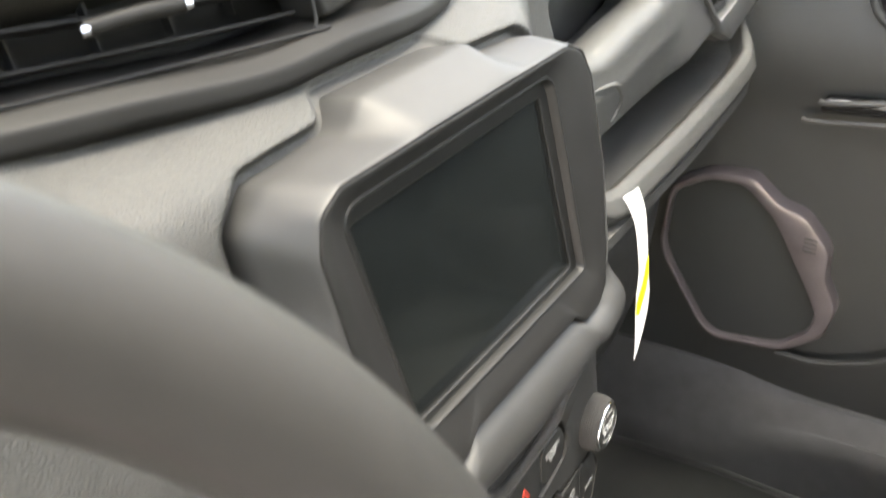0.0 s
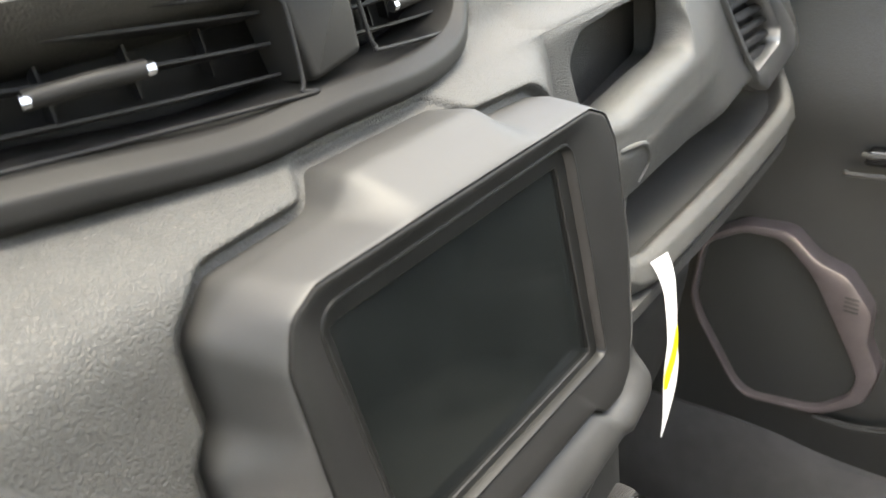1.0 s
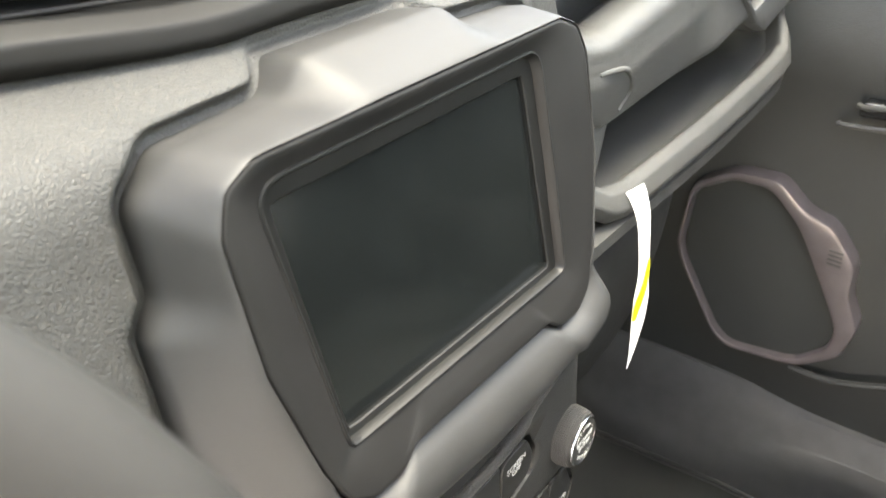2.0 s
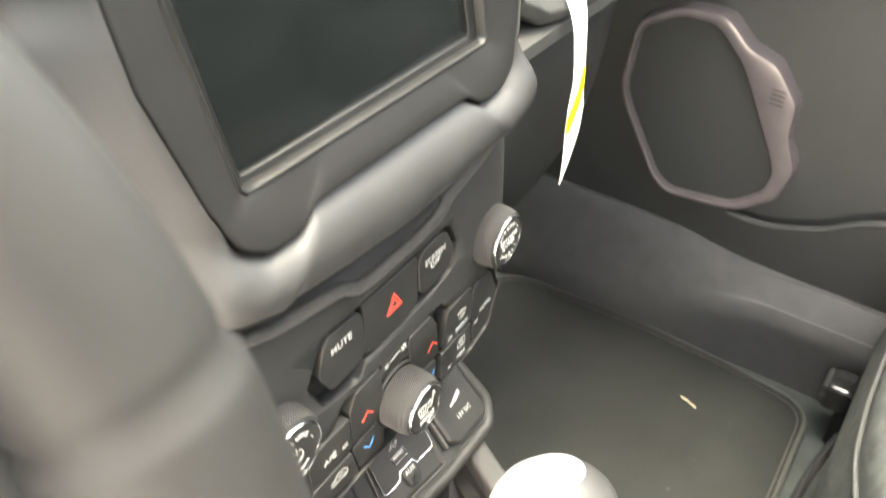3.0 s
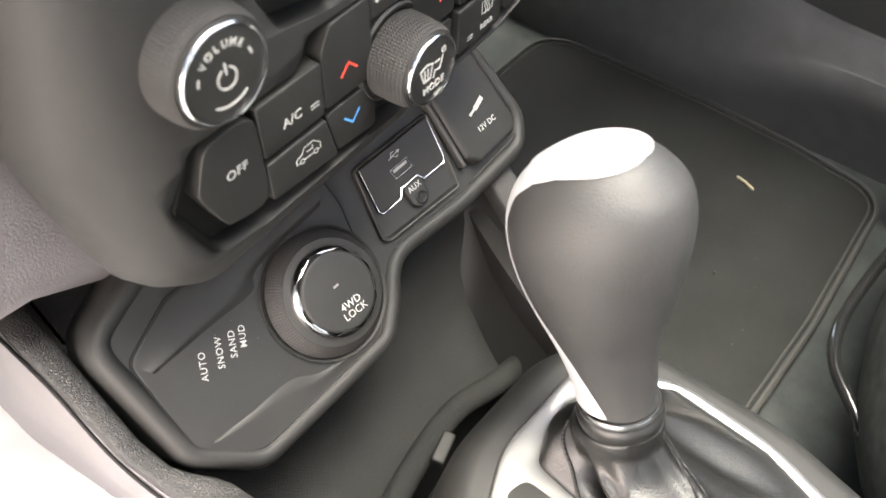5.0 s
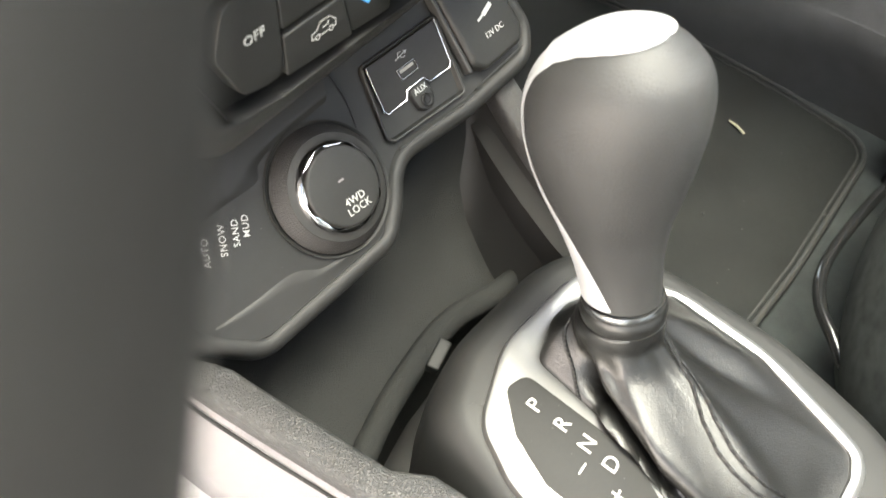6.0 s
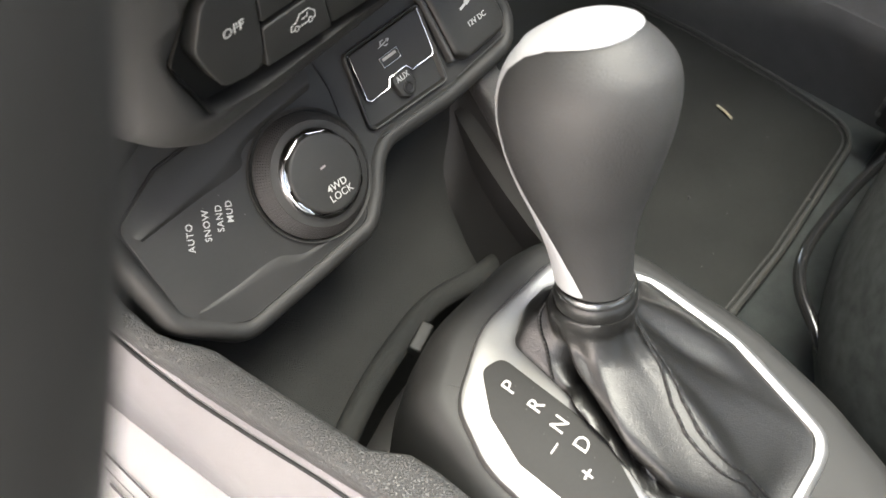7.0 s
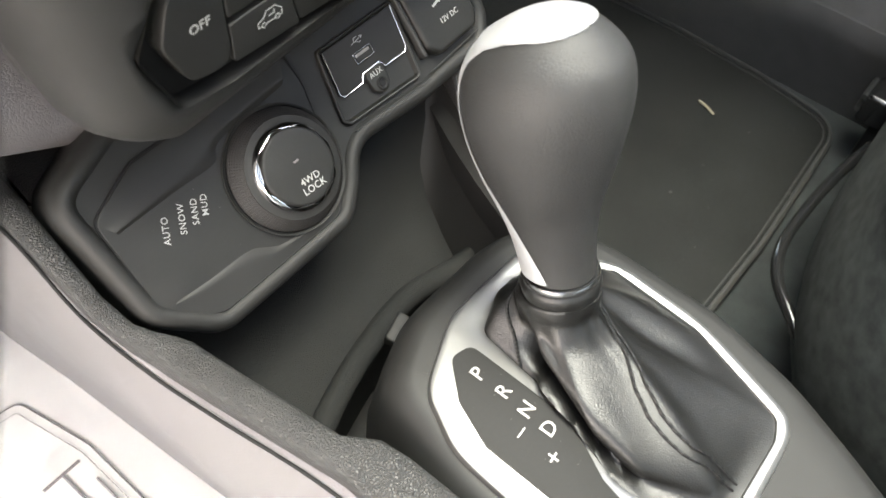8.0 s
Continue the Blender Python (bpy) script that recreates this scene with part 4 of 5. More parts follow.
def build_switch_panel():
    sp = thing("switch_panel", "black lower switch panel with drive mode dial", "switch panel")
    outer = fillet([(-0.150, 0.042), (-0.147, -0.030), (-0.120, -0.058), (-0.030, -0.058), (-0.014, -0.044), (0.0, -0.027), (0.050, -0.031), (0.110, -0.029), (0.124, -0.010), (0.118, 0.050), (-0.10, 0.060)], 0.022, 10)
    part("rim", rings_mesh([[(p.x, p.y, h) for p in inset(outer, i)] for i, h in ((0.0, -0.05), (0.0, -0.006), (0.0008, -0.002), (0.0025, 0.0015), (0.005, 0.0034), (0.0075, 0.0036), (0.0098, 0.0022), (0.011, 0.0005))], cap_start=True, cap_end=True, m=LOW), SATIN, sp, "black rim with rounded edge")
    plate = fillet([(-0.137, 0.022), (-0.108, 0.034), (-0.012, 0.036), (-0.0115, 0.018), (-0.022, -0.028), (-0.034, -0.048), (-0.115, -0.048), (-0.138, -0.030)], [0.008, 0.006, 0.002, 0.003, 0.012, 0.010, 0.014, 0.008], 5)
    part("dial_plate", prism(plate, LOW, -0.004, 0.0022, 0.001), BUTTON, sp, "satin black plate")
    part("plate_joint", tube([LOW @ Vector((p.x, p.y, 0.0014)) for p in inset(plate, -0.0003)], 0.0006, 6, closed=True), VENTBLACK, sp, "fine dark joint round the plate")
    low_edge = [p for p in inset(plate, 0.0008) if p.y < -0.015 and p.x > -0.120]
    part("plate_edge", tube([LOW @ Vector((p.x, p.y, 0.0019)) for p in low_edge], 0.00035, 6), SHELL, sp, "fine bright lower edge")
    # raised land that carries the dial
    def wedge(foot, crest, rise=1.0):
        """Raised land: rises gently from its foot line to a crest, then drops."""
        a = catmull([(*p, 0) for p in foot], 6)
        b = catmull([(*p, 0) for p in crest], 6)
        rows = []
        for w, h in ((0.0, 0.0023), (0.25, 0.0026), (0.5, 0.0032), (0.75, 0.0038), (0.92, 0.0041), (1.0, 0.0040), (1.10, 0.0034), (1.22, 0.0026), (1.34, 0.0019)):
            rows.append([(*(p.lerp(q, w)).xy, 0.0023 + (h - 0.0023) * (rise if h > 0.0023 else 1)) for p, q in zip(a, b)])
        return rings_mesh(rows, closed_loop=False, m=LOW)

    for land in (([(-0.1345, 0.0170), (-0.1310, 0.0225), (-0.108, 0.0320), (-0.060, 0.0332), (-0.0150, 0.0340)], [(-0.1320, 0.0130), (-0.105, 0.0145), (-0.082, 0.0165), (-0.064, 0.0225), (-0.0200, 0.0255)]), ([(-0.1345, -0.0310), (-0.126, -0.0400), (-0.113, -0.0465), (-0.085, -0.0468), (-0.046, -0.0466)], [(-0.1310, -0.0290), (-0.114, -0.0325), (-0.092, -0.0350), (-0.075, -0.0410), (-0.050, -0.0435)])):
        part("facet", wedge(*land, 0.35 if land[0][0][1] < 0 else 0.9), BUTTON, sp)
    C = LOW @ Matrix.Translation((-0.0466, -0.0112, 0.002))
    k = knob("dial", C, 0.0318, 0.0128, sp, 0.66, 130, 14, 0.78, 1.05)
    # bright ring with a waved inner edge
    seg, rr = 192, 0.0212
    rings = []
    for f, h, wave in ((1.07, 0.0100, 0.0), (1.075, 0.0108, 0.0), (1.05, 0.0124, 0.0), (1.01, 0.0136, 0.0003), (0.965, 0.0145, 0.0008), (0.945, 0.0146, 0.0011), (0.93, 0.0138, 0.0011), (0.90, 0.0110, 0.0009)):
        rings.append([((rr * f + wave * math.cos(16 * math.pi * i / seg)) * math.cos(2 * math.pi * i / seg), (rr * f + wave * math.cos(16 * math.pi * i / seg)) * math.sin(2 * math.pi * i / seg), h) for i in range(seg)])
    part("scalloped_ring", rings_mesh(rings, m=C), CHROME, k, "scalloped chrome ring")
    part("dial_cap", lathe([(rr * 0.93, 0.0105), (rr * 0.925, 0.0150), (rr * 0.915, 0.0158), (rr * 0.89, 0.0163), (rr * 0.84, 0.0165), (0.0002, 0.0165)], C, 60), BUTTON, k)
    print_on("4WD\nLOCK", 0.0051, C, 0.0010, -0.0103, 0.0165, k, turn=-4)
    part("index_mark", strokes([[(-0.001, 0.003), (0.001, 0.003)]], C, 0.0166, 0.0012), INK, k, smooth=False)
    for w, u, v in (("AUTO", -0.1135, 0.0002), ("SNOW", -0.1040, 0.0002), ("SAND", -0.0970, -0.0006), ("MUD", -0.0912, -0.0008)):
        print_on(w, 0.0045, LOW, u, v, 0.0022, sp, turn=61, spacing=1.1)
    # socket module: sunk well, bright-edged face, tab with its round socket
    SOC = LOW @ Matrix.Translation((-0.0028, 0.0012, 0))
    us = fillet([(0.0075, 0.026), (-0.0015, -0.0120), (0.002, -0.0155), (0.0575, -0.0185), (0.0655, 0.026)], 0.004, 4)
    well = part("socket_module", rings_mesh([[(p.x, p.y, h) for p in inset(us, i)] for i, h in ((0.0, -0.01), (0.0, 0.0030), (0.0006, 0.0035), (0.0014, 0.0032), (0.0026, 0.0006))], cap_end=True, m=SOC), BUTTON, sp, "black socket module")
    um = part("socket_face", prism(fillet([(0.0105, 0.0235), (0.0065, 0.0000), (0.0085, -0.0015), (0.0560, -0.0020), (0.0585, 0.0000), (0.0630, 0.0235)], 0.0015, 3), SOC, -0.002, 0.0024, 0.0006), GLOSSGREY, well, "smooth black socket face")
    line = [(0.0105, 0.0235), (0.0065, 0.0002), (0.0080, -0.0020), (0.0220, -0.0018), (0.0250, 0.0020), (0.0380, 0.0022), (0.0405, -0.0016), (0.0565, -0.0020), (0.0588, 0.0005), (0.0632, 0.0235)]
    part("bright_line", tube([SOC @ Vector((*p, 0.0024)) for p in line], lambda w: 0.00028 + 0.00032 * math.exp(-((w - 0.55) / 0.28) ** 4), 8), CHROME, um, "chrome edge round the socket face")
    part("usb_socket", hole_plate(rect(0.0250, 0.0072, 0.0392, 0.0136), rect(0.0262, 0.0082, 0.0380, 0.0127), SOC, -0.01, 0.0031, 0.0004, n=64, centre=(0.032, 0.0104)), METAL, um, "metal socket rim")
    part("socket_throat", prism(rect(0.0258, 0.0080, 0.0384, 0.0130), SOC, -0.008, 0.0018, 0.0002), GLOSS, um)
    part("socket_tongue", prism(rect(0.0270, 0.0108, 0.0372, 0.0124), SOC, 0.001, 0.0028, 0.0002), STITCH, um)
    part("usb_icon", strokes([[(0.0285, 0.0178), (0.0365, 0.0190)], [(0.0305, 0.0181), (0.0318, 0.0201), (0.0338, 0.0201)], [(0.0318, 0.0183), (0.0338, 0.0168), (0.0351, 0.0171)], [(0.0358, 0.0197), (0.0374, 0.0191), (0.0359, 0.0182)]], SOC, 0.0025, 0.0004), PRINT, um, smooth=False)
    tab = part("aux_tab", prism(fillet([(0.0250, 0.0016), (0.0258, -0.0095), (0.0300, -0.0125), (0.0345, -0.0122), (0.0380, -0.0085), (0.0385, 0.0016)], 0.003, 4), SOC, -0.004, 0.0038, 0.0009), BUTTON, um)
    print_on("AUX", 0.0044, SOC, 0.0318, -0.0014, 0.0038, tab, turn=0)
    part("aux_socket", lathe([(0.0036, 0.0030), (0.0036, 0.0044), (0.0030, 0.0048), (0.0020, 0.0046), (0.0018, 0.0030)], SOC @ Matrix.Translation((0.0318, -0.0078, 0)), 24), BEVEL, tab)
    part("aux_hole", lathe([(0.0018, 0.0025), (0.0018, 0.0046), (0.0002, 0.0046)], SOC @ Matrix.Translation((0.0318, -0.0078, 0)), 20), VENTBLACK, tab)
    # hinged power socket cover
    COV = LOW @ Matrix.Translation((-0.0062, 0.0008, 0))
    cv = fillet([(0.072, 0.040), (0.0705, -0.008), (0.078, -0.0145), (0.110, -0.0135), (0.115, -0.006), (0.113, 0.040)], 0.005, 4)
    cover = part("socket_cover", prism(cv, COV, -0.01, 0.0085, 0.003, 4), BUTTON, sp, "black power socket cover")
    part("cover_edge", prism(fillet([(0.0690, 0.036), (0.0672, -0.010), (0.0700, -0.012), (0.0722, 0.036)], 0.001, 2), COV, -0.01, 0.0062, 0.0012), SHELL, sp)
    print_on("12V DC", 0.0044, COV, 0.0945, 0.0005, 0.0085, cover)
    part("plug_icon", join(strokes([[(0.088, 0.010), (0.094, 0.0115)]], COV, 0.0086, 0.0016), strokes([[(0.094, 0.0115), (0.100, 0.0135)]], COV, 0.0086, 0.0032)), PRINT, cover, smooth=False)
    part("edge_line", strokes([[(0.062, -0.0190), (0.106, -0.0165)], [(0.000, -0.0185), (0.058, -0.0215)]], LOW, 0.0026, 0.0008, 0.0005), SHELL, sp, smooth=False)


def build_console():
    con = thing("centre_console", "black centre console with an open tray", "console")
    # left wall with its padded leather edge; it runs on under the dashboard
    def rail(sx, ys):
        rings = []
        for y in ys:
            if sx < 0:
                inner = float(np.interp(y, (0.10, 0.165, 0.18, 0.195, 0.245, 0.282, 0.298, 0.315, 0.34, 0.36, 0.45), (-0.112, -0.113, -0.115, -0.125, -0.132, -0.137, -0.1495, -0.1525, -0.1515, -0.150, -0.140)))
                outer = float(np.interp(y, (0.10, 0.183, 0.195, 0.245, 0.285, 0.30, 0.315, 0.34), (-0.137, -0.139, -0.141, -0.149, -0.155, -0.159, -0.162, -0.163)))
                z = float(np.interp(y, (0.10, 0.27, 0.285, 0.30, 0.315, 0.34, 0.36, 0.45), (0.345, 0.345, 0.346, 0.353, 0.365, 0.384, 0.392, 0.372)))
            else:
                w = min(1, max(0, (y - 0.15) / 0.17))
                outer = 0.050 + 0.062 * w ** 1.5
                inner = outer - 0.020
                z = 0.330 + 0.012 * w
            pts = fillet([(outer, z - 0.016), (inner, z - 0.022), (inner, z), (outer, z + 0.001)], 0.006, 4)
            rings.append([(q.x, y, q.y) for q in pts])
        return rings_mesh(rings, cap_start=True, cap_end=True)

    part("padded_edge", rail(-1, steps(-0.30, 0.60, 120)), LEATHER, con, "black leather padded edge")
    part("padded_edge", rail(1, steps(0.185, 0.36, 16)), LEATHER, con, "black leather padded edge")
    def panel_x(y, z):
        head = float(np.interp(y, (0.10, 0.183, 0.245, 0.285, 0.315), (-0.141, -0.143, -0.152, -0.1575, -0.1635)))
        foot = float(np.interp(y, (0.33, 0.525, 0.606), (-0.131, -0.150, -0.162)))
        w = min(1, max(0, (0.33 - z) / 0.33))
        return head + (foot - head) * w ** 1.3

    side = []
    for y in steps(-0.30, 0.75, 60):
        zt = 0.330 + float(np.interp(y, (0.28, 0.30, 0.34, 0.36), (0, 0.010, 0.042, 0.050)))
        side.append([(panel_x(y, z) + dx, y, z) for dx, z in ((0.008, zt + 0.004), (0.001, zt), (0.0, 0.30), (-0.0005, 0.20), (0.0, 0.105), (0.002, 0.10), (0.0, -0.012), (0.02, -0.012), (0.010, zt - 0.02))])
    part("side_panel", rings_mesh(side, cap_start=True, cap_end=True), SIDE, con, "grey grained side panel")
    # moulded shut line that sweeps forward on the panel
    ln = catmull([(-0.1640, 0.46, 0.370), (-0.1640, 0.40, 0.384), (-0.1640, 0.352, 0.382), (-0.1635, 0.318, 0.352), (-0.1580, 0.285, 0.331), (-0.1525, 0.245, 0.330), (-0.1435, 0.183, 0.330), (-0.1415, 0.10, 0.330), (-0.1415, -0.10, 0.330)], 8)
    part("shut_line", tube(ln, 0.0010, 6), VENTBLACK, con)
    rside = [[(float(np.interp(y, (-0.10, -0.03, 0.03, 0.08, 0.15), (-0.01, 0.010, 0.032, 0.046, 0.050))) + 0.062 * min(1, max(0, (y - 0.15) / 0.17)) ** 1.5 + dx, y, z) for dx, z in ((-0.012, 0.325), (0.0, 0.318), (0.004, 0.2), (0.006, -0.012), (-0.02, -0.012), (-0.03, 0.31))] for y in steps(-0.30, 0.75, 36)]
    part("side_panel", rings_mesh(rside, cap_start=True, cap_end=True), SATIN, con, "black side panel")
    nose = fillet([(-0.157, 0.36), (-0.095, 0.36), (-0.095, 0.72), (-0.157, 0.72)], 0.012, 4)
    part("nose", prism(nose, Matrix(), 0.28, 0.372, 0.012, 5), LEATHER, con, "black leather nose under the dashboard")
    # tray floor, a curved sheet that rises to the switch panel
    tp = catmull([(0.40, 0.330, 0), (0.325, 0.318, 0), (0.300, 0.275, 0), (0.280, 0.254, 0), (0.245, 0.247, 0), (0.20, 0.245, 0), (0.12, 0.245, 0)], 6)
    def ledge_y(x):
        return float(np.interp(x, (-0.128, -0.096, -0.055, -0.01, 0.028, 0.07, 0.108), (0.222, 0.236, 0.247, 0.252, 0.243, 0.240, 0.245)))

    tr = rings_mesh([[(x, max(p.x, ledge_y(x)), p.y + 0.21 * max(0, abs(x + 0.014) - 0.085)) for p in tp] + [(x, ledge_y(x), 0.17), (x, 0.40, 0.17)] for x in steps(-0.140, 0.098, 24)], cap_start=True, cap_end=True)
    part("tray", tr, TRAY, con, "black rubber-lined storage tray")
    # right-hand wall of the tray, swept up to the padded edge
    wall = []
    for y in steps(0.19, 0.345, 20):
        xf = float(np.interp(y, (0.20, 0.235, 0.286, 0.321, 0.345), (0.008, 0.026, 0.050, 0.063, 0.070)))
        zf = float(np.interp(y, (0.20, 0.245, 0.28, 0.30, 0.325, 0.40), (0.244, 0.246, 0.252, 0.273, 0.316, 0.328)))
        xr = 0.031 + 0.062 * min(1, max(0, (y - 0.15) / 0.17)) ** 1.5
        zr = max(zf + 0.004, 0.326)
        wall.append([(xf + (xr - xf) * u, y, zf + (zr - zf) * v) for u, v in ((-0.05, -0.05), (0.08, 0.04), (0.35, 0.22), (0.65, 0.52), (0.9, 0.85), (1.0, 1.0), (1.1, 0.8), (1.1, -0.4))])
    part("tray_wall", rings_mesh(wall, cap_start=True, cap_end=True), SATIN, con, "black wall of the storage tray")
    # raised ledge across the tray ahead of the cup well
    ledge = catmull([(-0.128, 0.222, 0.252), (-0.096, 0.236, 0.2555), (-0.055, 0.247, 0.256), (-0.01, 0.252, 0.256), (0.028, 0.243, 0.256), (0.07, 0.240, 0.256), (0.108, 0.245, 0.26)], 8)
    part("ledge", tube(ledge, 0.0075, 12), TRAY, con)
    well = fillet([(-0.118, 0.16), (-0.115, 0.222), (-0.055, 0.240), (0.02, 0.240), (0.02, 0.16)], 0.02, 5)
    part("cup_well", prism(inset(well, -0.02), Matrix(), 0.150, 0.190, 0.001), SATIN, con, "dark cup well")
    part("clip", prism(fillet(rect(-0.010, -0.004, 0.010, 0.004), 0.002, 3), pose(-0.034, 0.241, 0.2605, 10, 0, 16), -0.004, 0.003, 0.0015), SATIN, con, "small black clip")
    # block that carries the selector
    top = soften(halved([(-0.092, 0.192), (-0.058, 0.207), (0.010, 0.205), (0.040, 0.170), (0.046, 0.10), (0.038, 0.05), (0.026, 0.015), (0.008, -0.03), (-0.02, -0.12), (-0.116, -0.12), (-0.112, 0.06), (-0.108, 0.14)]), 3)
    rings = []
    for ins, z in ((-0.020, 0.20), (-0.016, 0.29), (-0.010, 0.322), (-0.004, 0.335), (0.001, 0.340), (0.006, 0.3415), (0.02, 0.3415)):
        rings.append([(p.x, p.y, z + 0.1 * (p.y - 0.1) * 0.9 - 0.0045) for p in inset(top, ins)])
    part("selector_block", rings_mesh(rings, cap_start=True, cap_end=True), SATIN, con, "satin black block round the selector")
    rear = rings_mesh([[(x, y, 0.318 - 0.6 * max(0, abs(x) - 0.09) ** 2 + 0.004 * math.sin(y * 6)) for x in steps(-0.135, 0.046, 10)] for y in steps(-0.30, -0.10, 6)], closed_loop=False)
    bmesh.ops.solidify(rear, geom=rear.faces[:], thickness=0.03)
    part("rear_cover", rear, SATIN, con, "black console cover behind the selector")
    return con


def build_selector():
    sel = thing("gear_selector", "automatic gear selector with leather boot and silver plate", "gear selector")
    z0 = 0.0
    outer = soften(halved([(-0.050, 0.096), (-0.001, 0.094), (0.008, 0.090), (0.033, 0.052), (0.034, 0.0), (0.021, -0.054), (0.010, -0.061), (-0.045, -0.063), (-0.085, -0.050), (-0.102, 0.005), (-0.1005, 0.052), (-0.087, 0.080)]), 3)
    boot_hole = fillet([(-0.046, 0.079), (-0.014, 0.085), (0.006, 0.078), (0.026, 0.05), (0.027, 0.002), (0.014, -0.050), (0.004, -0.054), (-0.040, -0.055), (-0.060, -0.030), (-0.062, -0.008), (-0.050, 0.020)], 0.006, 4)
    plaque = fillet([(-0.0670, 0.0815), (-0.0560, 0.0785), (-0.0535, 0.022), (-0.066, -0.004), (-0.072, -0.040), (-0.083, -0.036), (-0.0885, 0.010), (-0.0895, 0.043), (-0.0815, 0.0650)], 0.006, 4)
    c = (-0.02, 0.018)
    part("plate", hole_plate(outer, boot_hole, PLT, -0.006, 0.0040, 0.0032, centre=c, n=240), SILVER, sel, "satin silver selector plate")
    pl = part("plaque", prism(plaque, PLT, 0.002, 0.0045, 0.0004), PLAQUE, sel, "black plaque with gear letters")
    for ch, u, v in (("P", -0.0652, 0.0670), ("R", -0.0638, 0.0531), ("N", -0.0635, 0.0401), ("D", -0.0636, 0.0274), ("\u2013", -0.0738, 0.0362), ("+", -0.0730, 0.0178)):
        part("lettering", text_bm(ch, 0.0098 if ch not in "\u2013+" else 0.011, PLT @ pose(u, v, 0.0046, 0, 0, 4)), DIMPRINT, pl, smooth=False)
    # gathered leather boot
    A, B = Vector((-0.0175, 0.160, 0.379)), Vector((-0.002, 0.196, 0.4975))
    axis = (B - A).normalized()
    su = Vector((1, 0, 0))
    su = (su - axis * su.dot(axis)).normalized()
    sv = axis.cross(su)
    # folds: angle, width, height of crest, place up the boot, spread
    FOLDS = ((2.56, 0.20, -0.0200, 0.42, 0.20), (1.80, 0.22, 0.0040, 0.30, 0.25), (3.75, 0.40, 0.0035, 0.50, 0.30), (4.50, 0.13, 0.0040, 0.50, 0.38), (5.30, 0.42, -0.0075, 0.48, 0.32), (0.90, 0.35, 0.0020, 0.4, 0.3))
    def side_rolls(a, w):
        """Two long rolls that lie along the plaque's edge."""
        win = 1 / (1 + math.exp(-(a - 2.55) / 0.10)) / (1 + math.exp((a - 4.55) / 0.22))
        u = min(1, max(0, (a - 2.7) / 1.9))
        s = w + 0.30 * u * u * (3 - 2 * u)
        return win * (0.0075 * math.exp(-((s - 0.14) / 0.08) ** 2) - 0.0105 * math.exp(-((s - 0.32) / 0.075) ** 2) + 0.0030 * math.exp(-((s - 0.56) / 0.16) ** 2))

    nb = 192
    base = inset(by_angle(boot_hole, nb, (-0.018, 0.02)), -0.0015)
    rings = []
    for k in range(29):
        w = k / 28
        flare = min(1.0, w / 0.80)
        zf = 0.70 * flare ** 0.92 + 0.30 * max(0.0, (w - 0.72) / 0.28)
        ring = []
        for i, p in enumerate(base):
            a = 2 * math.pi * i / nb
            lo = PLT @ Vector((p.x, p.y, 0.001))
            hi = A - axis * 0.004 + (su * math.cos(a) + sv * math.sin(a)) * (0.0182 + 0.0016 * math.sin(math.pi * min(1, (1 - w) * 3)) if w > 0.66 else 0.0182)
            q = lo.lerp(hi, flare ** 1.05)
            q.z = lo.z + (hi.z - lo.z) * min(1.0, zf)
            fold = 0.0
            for fa, fs, amp, fw, sw in FOLDS:
                d = (a - fa - 0.45 * (w - 0.3) + math.pi) % (2 * math.pi) - math.pi
                fold += amp * math.exp(-(d / fs) ** 2 - ((w - fw) / sw) ** 2)
            fold += side_rolls(a, w)
            fold += 0.0003 * math.sin(11 * a + 7 * w) * math.sin(math.pi * w)
            fold *= min(1.0, w / 0.10) * min(1.0, (1 - w) / 0.15)
            q += Vector((math.cos(a), math.sin(a), 0.55)).normalized() * fold
            q.z = max(q.z, lo.z + 0.0006)
            ring.append(q)
        rings.append(ring)
    for h, r in ((-0.004, 0.0178), (0.0, 0.0186), (0.003, 0.0180), (0.0042, 0.0165)):
        rings.append([A + axis * h + (su * math.cos(2 * math.pi * i / nb) + sv * math.sin(2 * math.pi * i / nb)) * r for i in range(nb)])
    boot = part("boot", rings_mesh(rings), BOOT, sel, "creased black leather boot", angle=1.5)
    # double seams of the boot
    main = ((1, 6, 8, 10, 12, 15, 17, 20, 23, 26, 30), (4.58, 4.52, 4.45, 4.42, 4.42, 4.50, 4.63, 4.86, 5.25, 5.75, 6.05))
    short = ((1, 10, 20), (2.30, 2.19, 1.96))
    for (ks, angles), last, side in ((main, 30, -1), (main, 30, 1), (short, 21, 0)):
        path = []
        for k in range(1, last):
            f = ((float(np.interp(k, ks, angles)) + side * (0.022 + 0.07 * k / 28)) % (2 * math.pi)) / (2 * math.pi) * nb
            path.append(rings[k][int(f) % nb].lerp(rings[k][(int(f) + 1) % nb], f % 1) + Vector((0, 0, 0.0003)))
        part("seam", tube(path, 0.0008, 6), VENTBLACK, boot)
        dense = catmull(path, 4)
        for j in range(0, len(dense) - 3, 4):
            part("stitch", tube([dense[j] + Vector((0, 0, 0.0004)), dense[j + 2] + Vector((0, 0, 0.0004))], 0.0007, 5), BOOT, boot)
    kn = part("collar", lathe([(0.0170, 0.002), (0.0177, 0.0035), (0.0177, 0.0058), (0.0170, 0.0068), (0.015, 0.0068)], Matrix.Translation(A) @ axis.to_track_quat("Z", "Y").to_matrix().to_4x4()), METAL, sel, "dark metal collar")
    # knob: oval sections along the lever, wider and bent forward at the top
    fwd = Vector((0, 1, 0))
    fwd = (fwd - axis * fwd.dot(axis)).normalized()
    rgt = fwd.cross(axis)
    L = 0.1245
    rows = []
